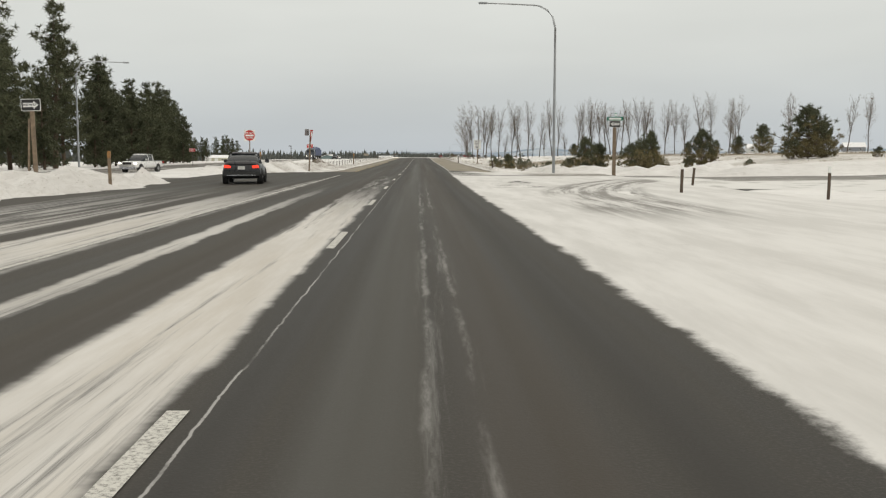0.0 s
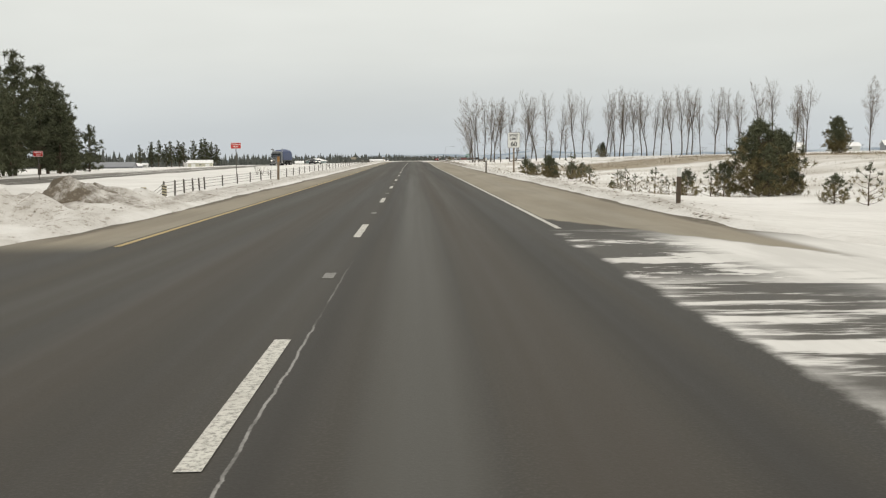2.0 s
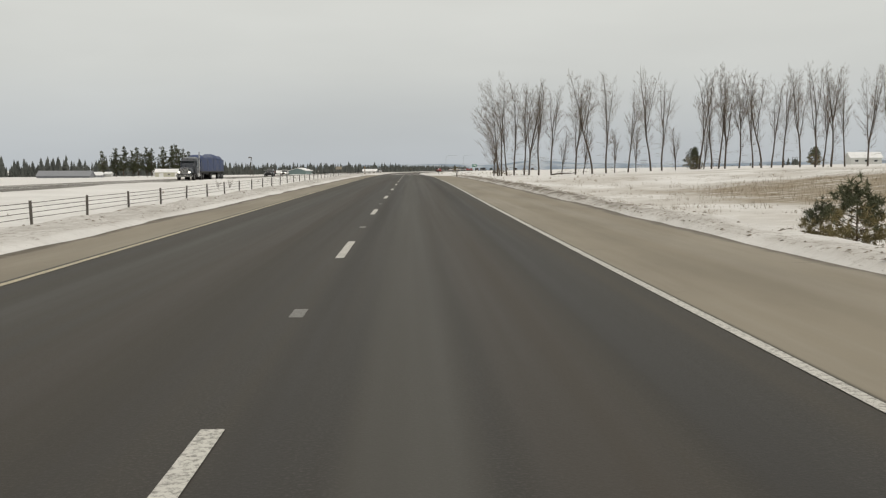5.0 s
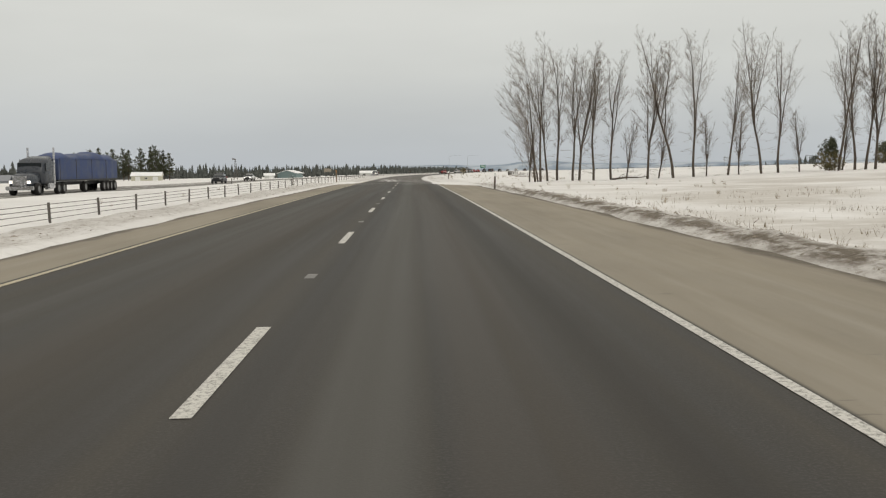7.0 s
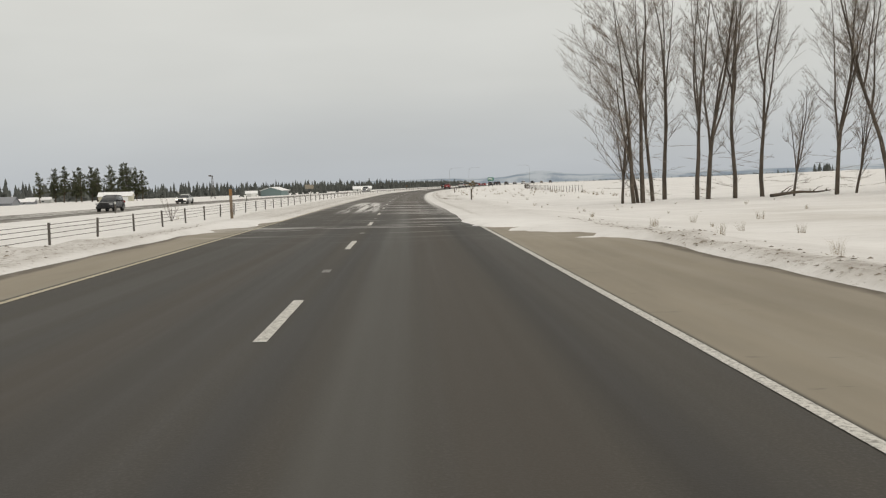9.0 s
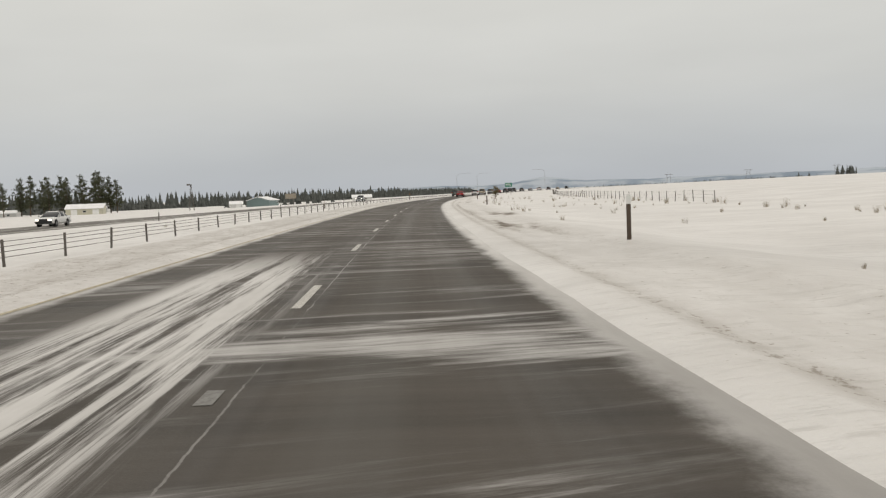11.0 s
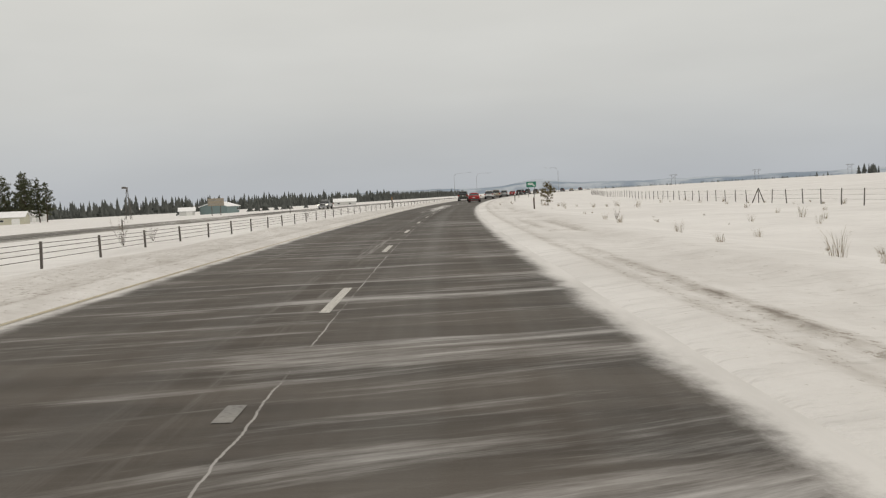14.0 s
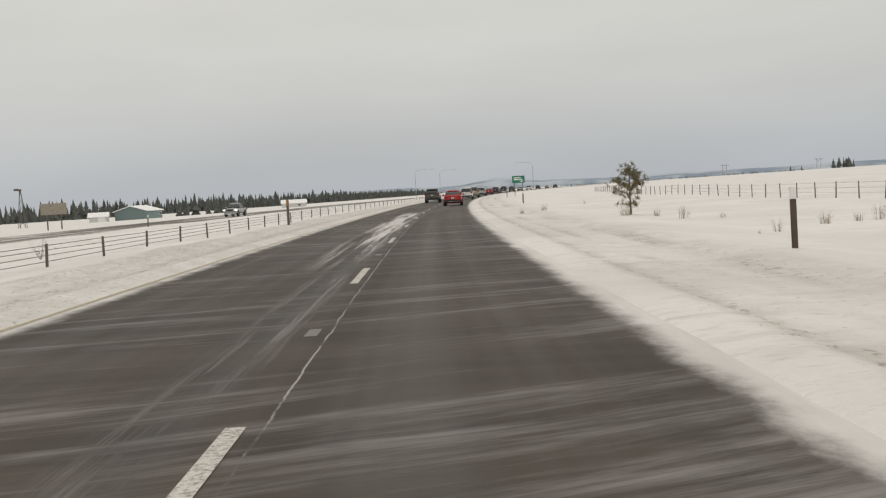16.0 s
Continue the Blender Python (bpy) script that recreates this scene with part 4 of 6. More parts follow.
def guide_sign():
    x, y = 33.8, 636.0
    z = gz(x, y)
    ob = thing("guide_sign", x, y, z, "green highway guide sign on two steel posts beside the road", "road sign", turn=-10)
    c = 3.1 - z
    for dx in (-0.75, 0.75):
        part("post", boxed(dx - 0.06, dx + 0.06, 0.0, 0.1, -0.5, c + 0.5), STEEL_DARK, ob)
    face = plate(ob, "face", 2.35, 1.35, c, SIGN_GREEN, -0.03, 0.08)
    for dz, w, x0 in ((0.3, 1.3, -0.2), (-0.02, 1.6, -0.05), (-0.36, 0.5, 0.6)):
        part("lettering", boxed(x0 - w / 2, x0 + w / 2, -0.036, -0.032, c + dz - 0.09, c + dz + 0.09), SIGN_WHITE, face)


def back_sign():
    x, y = -30.7, 570.0
    z = gz(x, y)
    ob = thing("roadside_sign", x, y, z, "tan back of a large sign on two posts", "road sign", turn=12)
    for dx in (-0.75, 0.75):
        part("post", boxed(dx - 0.07, dx + 0.07, 0.0, 0.12, -0.5, 2.9), STEEL_DARK, ob)
    part("panel", boxed(-1.4, 1.4, -0.05, 0.0, 1.75, 3.05, bevel=0.01), mat("tan_panel", (0.30, 0.26, 0.20), 0.7, dirt=(0.16, 0.13, 0.10), dirt_amount=0.5), ob)
    for dz in (2.05, 2.7):
        part("rail", boxed(-1.38, 1.38, -0.075, -0.051, dz - 0.04, dz + 0.04), SIGN_BACK, ob)


speed_sign(), do_not_enter(), yield_sign(), street_sign(), one_way_sign(), guide_sign(), back_sign()
wrong_way(-15.85, 145.4, 2.85)
wrong_way(-33.5, 143.0, 2.2, 0.9)


def street_lamp(x, y, height, reach, turn):
    z = float(lay(x, y))
    ob = thing("street_lamp", x, y, z, "tall grey steel street lamp with a long curved arm", "street lamp", "street lamps at the junctions", turn=turn)
    pole = [(0, 0, -0.3)] + [(0, 0, height * k / 6 * 0.86) for k in range(7)]
    mesh_object("pole", *tube(pole, [0.115 - 0.006 * k for k in range(8)], 10), GALV, ob, smooth=True)
    arm = [(0, 0, height * 0.86)] + [(reach * (1 - math.cos(a)) * 0.32, 0, height * 0.86 + height * 0.13 * math.sin(a)) for a in (0.5, 0.9, 1.25, 1.5)] + [(reach * 0.6, 0, height * 0.995), (reach, 0, height)]
    mesh_object("arm", *tube(arm, [0.072, 0.066, 0.06, 0.055, 0.05, 0.045, 0.04], 8), GALV, ob, smooth=True)
    part("base_flange", boxed(-0.2, 0.2, -0.2, 0.2, -0.1, 0.06, bevel=0.02), GALV, ob)
    part("lamp_head", boxed(reach - 0.05, reach + 0.62, -0.14, 0.14, height - 0.06, height + 0.07, bevel=0.05), GALV, ob, "flat grey lamp head")


street_lamp(10.8, 62.4, 12.0, 4.8, 180)
street_lamp(-33.5, 93.5, 11.4, 5.0, 40)
street_lamp(79.0, 873.0, 12.0, 6.5, 172)
street_lamp(46.5, 974.0, 14.0, 8.0, -10)
street_lamp(28.4, 885.0, 12.5, 8.0, -10)


# ---- trees ----
def twig(groups, rng, base, way, length, radius):
    """A fine tapering shoot."""
    way = way.normalized()
    s = way.cross(Vector((rng.uniform(-1, 1), rng.uniform(-1, 1), 0.3))).normalized() * radius
    t = way.cross(s).normalized() * radius * 0.87
    groups.append(([base + s, base - s * 0.5 + t, base - s * 0.5 - t, base + way * length], [(0, 1, 3), (1, 2, 3), (2, 0, 3)]))


def limb(groups, rng, start, direction, length, radius, depth, sides, bend_up, twigs):
    """A slender ascending branch with its own side shoots, finest at the tips."""
    n = 4 if depth < 2 else 2
    p, d = Vector(start), Vector(direction).normalized()
    pts, rad = [p.copy()], [radius]
    for i in range(n):
        d = (d + Vector((rng.uniform(-0.16, 0.16), rng.uniform(-0.16, 0.16), bend_up * rng.uniform(0.2, 1.1)))).normalized()
        p = p + d * length / n
        pts.append(p.copy())
        rad.append(radius * (1 - 0.78 * (i + 1) / n))
    groups.append(tube(pts, rad, sides, False))
    count = int(2 + length * 2.4) if depth == 1 else int(3 + length * 3.4)
    for k in range(count):
        f = rng.uniform(0.15, 1.0)
        i = min(int(f * n), n - 1)
        base = pts[i].lerp(pts[i + 1], f * n - i)
        w = rng.uniform(0, 6.28)
        way = (pts[i + 1] - pts[i]).normalized() + Vector((math.cos(w), math.sin(w), rng.uniform(-0.2, 0.3))) * rng.uniform(0.5, 0.95)
        sub = length * rng.uniform(0.26, 0.46) * (1.15 - 0.55 * f)
        if depth == 2:
            twig(twigs, rng, base, way, max(sub, 0.34), 0.0078)
        else:
            limb(twigs, rng, base, way, max(sub, 0.55), 0.0092, 2, 3, 0.10, twigs)


def stem(groups, rng, start, direction, length, radius, rise):
    """A leader that swings upright."""
    n = 10
    p, d = Vector(start), Vector(direction).normalized()
    pts, rad = [p.copy()], [radius]
    for i in range(n):
        d = (d + Vector((rng.uniform(-0.10, 0.10), rng.uniform(-0.10, 0.10), rise))).normalized()
        p = p + d * length / n
        pts.append(p.copy())
        rad.append(radius * (1 - ((i + 1) / n) ** 0.85) + 0.010)
    groups.append(tube(pts, rad, 6, False))
    return pts


def along_stem(pts, f):
    n = len(pts) - 1
    i = min(int(f * n), n - 1)
    return pts[i].lerp(pts[i + 1], f * n - i), (pts[i + 1] - pts[i]).normalized()


def build_poplar(seed, height, stems, spread, low):
    """One bare poplar: a clear trunk that forks into upright leaders, ascending limbs widest half way up, and fine twigs."""
    rng = random.Random(seed)
    wood, twigs = [], []
    low_fan = low < 0.1
    leaders = []
    for s in range(stems if low_fan else 1):
        a = rng.uniform(2.4, 3.8)
        lean = 0.02 if s == 0 else rng.uniform(0.04, 0.13)
        start = Vector((0.35 * s * math.cos(a), 0.35 * s * math.sin(a), -0.3))
        h = height * (1.0 if s == 0 else rng.uniform(0.6, 0.9))
        leaders.append((stem(wood, rng, start, (math.cos(a) * lean + 0.02, math.sin(a) * lean, 1), h, 0.0078 * h + 0.035, 0.05), h, low, height))
    trunk = leaders[0][0]
    turn = rng.uniform(0, 6.28)
    for k in range(2 if low_fan else rng.randint(1, 2) + min(stems, 2)):
        f = rng.uniform(low + 0.02, 0.5)
        base, way = along_stem(trunk, f)
        turn += 2.4 + rng.uniform(-0.5, 0.5)
        length = height * (0.98 - f) * rng.uniform(0.72, 0.98)
        out = rng.uniform(0.16, 0.36)
        leaders.append((stem(wood, rng, base, Vector((math.cos(turn) * out, math.sin(turn) * out, 1)), length, 0.0048 * length + 0.03, 0.16), length, 0.10, height))
    for pts, length, begin, tall in leaders:
        n = int(length * (1.55 if low_fan else 1.9))
        for k in range(n):
            f = begin + (0.98 - begin) * (k + rng.random()) / n
            base, way = along_stem(pts, f)
            w = rng.gauss(3.1, 1.15) if low_fan else rng.uniform(0, 6.28)
            drop = low_fan and f < 0.16
            g = base.z / tall
            body = (0.55 + 1.1 * min(g / 0.45, 1.0)) * (1.0 - 0.74 * max(0.0, (g - 0.45) / 0.55)) if not low_fan else (0.62 + 1.6 * min(g / 0.3, 1.0) * 0.4) * (1.25 - 0.85 * g)
            way = way * (0.55 if drop else 0.9) + Vector((math.cos(w), math.sin(w), 0.0)) * rng.uniform(0.5, 0.95)
            limb(wood, rng, base, way, max(0.7, height * spread * 0.72 * rng.uniform(0.45, 1.2) * body), 0.009 + 0.0011 * length * (1 - f), 1, 4, 0.13 if drop else 0.14, twigs)
    # dead sprays on the lower trunk
    for k in range(10):
        base, way = along_stem(trunk, rng.uniform(0.03, low + 0.12))
        w = rng.uniform(0, 6.28)
        limb(twigs, rng, base, Vector((math.cos(w), math.sin(w), rng.uniform(-0.3, 0.5))), rng.uniform(0.8, 2.3), 0.012, 2, 3, 0.03, twigs)
    return join(wood), join(twigs)


def poplar_thing(shape, x, y, turn, scale, label):
    ob = thing("poplar", x, y, float(land(x, y)), label, "tree", "row of bare poplars", turn=turn)
    mesh_object("trunk", *shape[0], POPLAR_BARK, ob, smooth=True)
    mesh_object("crown", *shape[1], TWIG, ob)
    ob.scale = (scale,) * 3
    return ob


def build_poplars():
    kinds = [(11, 17.5, 3, 0.40, 0.05), (12, 18.5, 1, 0.17, 0.22), (13, 18.0, 2, 0.17, 0.18), (14, 16.5, 1, 0.17, 0.26), (15, 19.0, 2, 0.155, 0.22), (16, 17.5, 2, 0.18, 0.16), (17, 8.0, 2, 0.24, 0.12)]
    models = []
    for seed, h, stems, spread, low in kinds:
        models.append(poplar_thing(build_poplar(seed, h, stems, spread, low), 0, 0, 0, 1.0,
                                   "tall bare winter poplar with ascending branches in the snow" if h > 10 else "small bare tree with thin branches among poplars"))
    rng = random.Random(77)
    spots = [(18.4, 325.6, 0), (17.0, 326.0, 6), (21.4, 330.8, 1), (23.0, 327.5, 3), (24.0, 328.1, 5), (25.8, 327.3, 2), (28.5, 329.0, 1), (32.6, 325.2, 5), (34.1, 325.4, 6), (35.5, 323.2, 4), (38.0, 322.6, 1), (39.4, 321.8, 6),
             (41.4, 319.3, 3), (43.2, 320.4, 6), (45.7, 319.3, 4), (47.6, 318.6, 1), (52.9, 313.2, 3), (54.6, 316.0, 6), (55.8, 315.2, 1), (58.0, 314.4, 5), (60.4, 313.8, 2), (62.6, 313.0, 1), (65.5, 311.6, 3), (67.4, 311.2, 1),
             (70.0, 310.0, 4), (72.5, 309.4, 1), (75.0, 308.6, 2), (77.2, 308.0, 3), (80.6, 306.6, 5), (86.5, 304.4, 5), (92.0, 302.5, 4), (94.0, 302.0, 1), (99.5, 300.4, 3), (102.0, 299.4, 0), (116.5, 295.0, 5), (133.0, 290.0, 3), (138.5, 288.0, 2), (165.0, 279.0, 1), (170.0, 277.0, 4),
             (19.6, 327.4, 3), (30.3, 327.4, 6), (49.8, 317.4, 6), (57.0, 314.9, 3), (64.0, 312.4, 4), (73.8, 309.0, 3), (83.5, 305.6, 3)]
    used = set()
    for x, y, k in spots:
        s = rng.uniform(0.92, 1.1)
        m = Matrix.Translation((x, y, float(land(x, y)))) @ pose(0, 0, 0, rng.uniform(-3, 3), rng.uniform(-1.5, 3), 0) @ pose(0, 0, 0, 0, 0, rng.uniform(0, 360) if k else 0.0)
        if k not in used:
            used.add(k)
            models[k].matrix_basis = m @ Matrix.Diagonal((s, s, s, 1))
        else:
            copy = copy_thing(models[k], m)
            copy.scale = (s,) * 3


build_poplars()


def tuft_cloud(rng, centres, radius, count, width):
    """Sprays of needles: narrow blades that fan out from each centre."""
    c = np.repeat(np.asarray(centres, float), count, axis=0)
    n = len(c)
    d = rng.normal(size=(n, 3))
    d[:, 2] += 0.25
    d /= np.linalg.norm(d, axis=1)[:, None]
    s = np.cross(d, rng.normal(size=(n, 3)))
    s /= np.linalg.norm(s, axis=1)[:, None]
    r = radius * rng.uniform(0.6, 1.15, (n, 1))
    w = width * rng.uniform(0.7, 1.2, (n, 1))
    a, b = c - s * w * 0.5, c + s * w * 0.5
    verts = np.stack([a, b, c + d * r], 1).reshape(-1, 3)
    faces = np.arange(3 * n).reshape(-1, 3)
    return verts, faces


def pine_shape(seed, height, crown_base, spread, whorls, radius, count, width, bushy=1.0):
    rng = random.Random(seed)
    nrng = np.random.default_rng(seed)
    trunk = [(rng.uniform(-0.02, 0.02) * height * k / 6, rng.uniform(-0.02, 0.02) * height * k / 6, height * k / 6 - (0.3 if k == 0 else 0)) for k in range(7)]
    groups = [tube(trunk, [0.016 * height * (1 - k / 6.3) + 0.012 for k in range(7)], 7, False)]
    centres = []
    for w in range(whorls):
        f = crown_base + (1 - crown_base) * (w + rng.random()) / whorls
        i = min(int(f * 6), 5)
        base = Vector(trunk[i]).lerp(Vector(trunk[i + 1]), f * 6 - i)
        g = (f - crown_base) / (1 - crown_base)
        reach = spread * height * (0.62 + 0.38 * math.sin(min(g * 3.2 + 0.4, 3.0))) * (1.0 - 0.74 * g ** 2.2) * rng.uniform(0.35, 1.35)
        for k in range(rng.randint(2, 4)):
            a = rng.uniform(0, 6.28)
            up = rng.uniform(-0.15, 0.45) + 0.35 * g
            tip = base + Vector((math.cos(a) * reach, math.sin(a) * reach, up * reach))
            groups.append(tube([base, base.lerp(tip, 0.5) - Vector((0, 0, 0.05 * reach)), tip], [0.0045 * height * (1.1 - f) + 0.008, 0.006 * (1 + height * 0.1), 0.004 * (1 + height * 0.08)], 4, False))
            for _ in range(max(2, int(reach / radius * 1.9 * bushy))):
                q = rng.uniform(0.35, 1.05)
                centres.append(base.lerp(tip, q) + Vector((rng.gauss(0, 0.35), rng.gauss(0, 0.35), rng.gauss(0, 0.22))) * radius * 1.2)
    return join(groups), tuft_cloud(nrng, [tuple(c) for c in centres], radius, count, width)


def pine_thing(shape, needles, label, group, name="pine"):
    ob = thing(name, 0, 0, 0, label, "tree", group)
    mesh_object("trunk", *shape[0], BARK, ob, smooth=True)
    mesh_object("crown", *shape[1], needles, ob)
    return ob


def bush_pine(seed, height, width, tufts, size, label, dense):
    """A young pine, one unit high: a thin stem, ascending branches, round tufts at their ends, an olive skirt below."""
    rng, nrng = random.Random(seed), np.random.default_rng(seed)
    ob = thing("young_pine", 0, 0, 0, label, "tree", "young pines beside the road")
    top = Vector((rng.uniform(-0.05, 0.05), rng.uniform(-0.05, 0.05), height))
    groups = [tube([(0, 0, -0.08), top * 0.5 + Vector((0.02, -0.01, 0)), top], [0.018, 0.012, 0.004], 6, False)]
    upper, lower = [tuple(top), tuple(top * 0.95)], []
    boughs = max(12, tufts // 4)
    for k in range(boughs):
        g = (k + rng.random()) / boughs
        f = 0.04 + 0.90 * g
        bulge = min(1.0, 0.6 + 1.4 * f) * min(1.0, ((1.03 - f) / 0.74)) ** 0.8
        reach = width * 0.5 * bulge * rng.uniform(0.55, 1.18) * (1.0 + 0.2 * math.sin(2.1 * k + seed))
        a = 2.4 * k + rng.uniform(-0.6, 0.6)
        base = top * max(0.03, f - 0.30 * reach)
        tip = top * f + Vector((math.cos(a) * reach, math.sin(a) * reach, rng.uniform(0.05, 0.22) * reach))
        sag = base.lerp(tip, 0.55) - Vector((0, 0, 0.025 * height))
        groups.append(tube([base, sag, tip], [0.007, 0.005, 0.003], 4, False))
        bucket = lower if f < 0.50 + 0.20 * rng.uniform(-1, 1) else upper
        bucket.append(tuple(tip))
        for _ in range(3 if dense else 2):
            q = rng.uniform(0.35, 1.0) if dense else rng.uniform(0.7, 1.0)
            jit = Vector((rng.gauss(0, 1), rng.gauss(0, 1), rng.gauss(0, 0.7))) * size * (0.75 if dense else 0.9)
            bucket.append(tuple(sag.lerp(tip, q) + jit))
    mesh_object("trunk", *join(groups), BARK, ob, smooth=True)
    mesh_object("crown", *tuft_cloud(nrng, upper, size, 26, size * 0.13), NEEDLES, ob)["kind"] = "stuff"
    if lower:
        mesh_object("skirt", *tuft_cloud(nrng, lower, size * 1.05, 26, size * 0.12), NEEDLES_OLIVE, ob, label="brown-olive lower branches")["kind"] = "stuff"
    return ob


def set_out(models, spots, seed, tilt=2.0):
    """The first use of a model is the model itself, later ones are copies."""
    rng = random.Random(seed)
    used = set()
    for x, y, k, s in spots:
        m = Matrix.Translation((x, y, float(land(x, y)))) @ pose(0, 0, 0, rng.uniform(-tilt, tilt), rng.uniform(-tilt, tilt), rng.uniform(0, 360))
        ob = models[k]
        if k in used:
            ob = copy_thing(models[k], m)
        else:
            ob.matrix_basis = m
            used.add(k)
        ob.scale = (s * rng.uniform(0.9, 1.1), s * rng.uniform(0.9, 1.1), s)


def build_pines():
    tall = [pine_thing(pine_shape(31, 20, 0.20, 0.19, 42, 0.74, 18, 0.12), NEEDLES, "tall dark green pine in dense roadside woods", "roadside pine wood"),
            pine_thing(pine_shape(32, 18, 0.12, 0.22, 40, 0.78, 18, 0.12), NEEDLES, "tall dark green pine in dense roadside woods", "roadside pine wood"),
            pine_thing(pine_shape(33, 14, 0.06, 0.23, 44, 0.70, 18, 0.12), NEEDLES, "broad dark green pine at the edge of the woods", "roadside pine wood"),
            pine_thing(pine_shape(34, 9, 0.03, 0.27, 34, 0.56, 18, 0.10), NEEDLES, "young dark green pine at the edge of the woods", "roadside pine wood")]
    rng = random.Random(5)
    spots = [(-42, 93, 0, 0.98), (-45, 99, 1, 0.95), (-42, 110, 0, 0.95), (-43.5, 117, 1, 0.85), (-42, 127, 2, 1.05), (-44, 133, 2, 1.02), (-42, 141, 2, 0.9), (-46.8, 178, 2, 0.97), (-45, 166, 2, 1.0), (-47, 185, 2, 0.85), (-44, 156, 2, 0.95), (-50, 194, 3, 1.0),
             (-48, 201, 3, 0.75), (-42, 149, 3, 1.0), (-41, 104, 3, 1.1), (-41, 121, 3, 0.9), (-42, 172, 3, 0.9), (-43, 160, 3, 0.8)]
    for k in range(40):
        y = rng.uniform(78, 196)
        x = -rng.uniform(47, 80)
        spots.append((x, y, rng.choice((0, 1, 1, 2)) if y < 125 else rng.choice((2, 2, 3)), rng.uniform(0.8, 1.0)))
    for k in range(14):
        spots.append((-rng.uniform(44, 60), rng.uniform(60, 92), rng.choice((0, 1)), rng.uniform(0.9, 1.1)))
    for x, y, k, scale in ((-199, 846, 1, 1.0), (-193, 838, 0, 1.0), (-188, 842, 1, 1.12), (-183, 836, 0, 0.96), (-175, 838, 1, 1.12), (-170, 844, 0, 1.08), (-166, 836, 1, 1.2), (-161, 840, 1, 1.05), (-157, 838, 0, 0.86),
                           (-204, 840, 0, 1.05), (-211, 846, 1, 1.1), (-219, 842, 0, 0.9)):
        spots.append((x, y, k, scale))
    set_out(tall, spots, 9)

    young = [bush_pine(41, 1.0, 1.0, 190, 0.112, "rounded young pine with dark green top and olive skirt", True),
             bush_pine(42, 0.85, 1.1, 190, 0.115, "low spreading young pine in the snow", True),
             bush_pine(43, 1.0, 0.66, 48, 0.095, "thin pine sapling with sparse tufts of needles in the snow", False),
             bush_pine(44, 1.0, 0.95, 70, 0.088, "open young pine with sparse tufts of needles", False),
             bush_pine(45, 1.0, 0.95, 420, 0.086, "broad dark green pine with a brown-olive base", True),
             bush_pine(46, 1.0, 0.78, 340, 0.092, "tall dark green pine standing in the snow", True)]
    spots = [(20.9, 108.0, 4, 4.4), (22.9, 110.5, 5, 3.8), (19.0, 108.5, 0, 2.0), (20.6, 105.6, 1, 1.7), (22.6, 107.2, 1, 1.8), (33.1, 139.8, 1, 4.3), (35.0, 141.5, 0, 3.8), (25.7, 96.6, 5, 4.3), (27.0, 98.0, 1, 2.2), (24.3, 97.6, 1, 1.6),
             (36.7, 114.8, 4, 4.9), (38.2, 116.0, 0, 2.2), (34.9, 114.0, 1, 1.9), (52.4, 120.3, 4, 7.0), (55.0, 122.0, 4, 5.0), (50.0, 119.5, 1, 3.4), (37.0, 97.8, 1, 1.1), (62.0, 121.0, 1, 1.6),
             (14.8, 169.8, 1, 2.3), (15.8, 168.5, 3, 1.5), (17.0, 167.0, 5, 2.7), (17.6, 165.4, 1, 1.1), (18.2, 158.6, 3, 2.9), (18.4, 158.2, 0, 1.8), (17.7, 149.4, 2, 1.2), (17.5, 143.0, 2, 1.8), (17.0, 140.0, 3, 1.55), (22.5, 152.5, 3, 1.0), (17.2, 131.5, 1, 0.75), (17.2, 129.2, 3, 1.5), (16.9, 126.6, 2, 1.4),
             (16.8, 123.8, 3, 1.2), (16.8, 121.4, 3, 1.35), (17.0, 116.5, 3, 1.85), (16.3, 111.0, 2, 1.2), (16.7, 109.0, 3, 1.1), (16.3, 106.5, 0, 1.5), (16.3, 102.2, 2, 1.7), (14.8, 84.1, 0, 0.95), (14.8, 81.7, 3, 1.3), (15.4, 79.5, 2, 1.0),
             (18.0, 172.0, 0, 2.2), (18.7, 160.0, 3, 1.6), (20.2, 163.0, 0, 1.7), (16.3, 176.0, 1, 1.6), (23.5, 155.0, 2, 1.2), (26.0, 140.0, 3, 1.0), (29.0, 131.0, 2, 1.1), (19.5, 129.0, 2, 0.9),
             (109.6, 298.0, 5, 9.0), (78.3, 227.5, 5, 4.4), (166.0, 531.0, 5, 7.5), (52.0, 313.8, 5, 4.0), (88.0, 306.0, 5, 4.0)]
    set_out(young, spots, 12)
    lone = [pine_thing(pine_shape(52, 2.9, 0.16, 0.34, 15, 0.30, 16, 0.03, 1.0), NEEDLES_OLIVE, "lone ragged young pine on the snowy verge", "", "young_pine")]
    set_out(lone, [(17.9, 504.0, 0, 0.86)], 3)


build_pines()


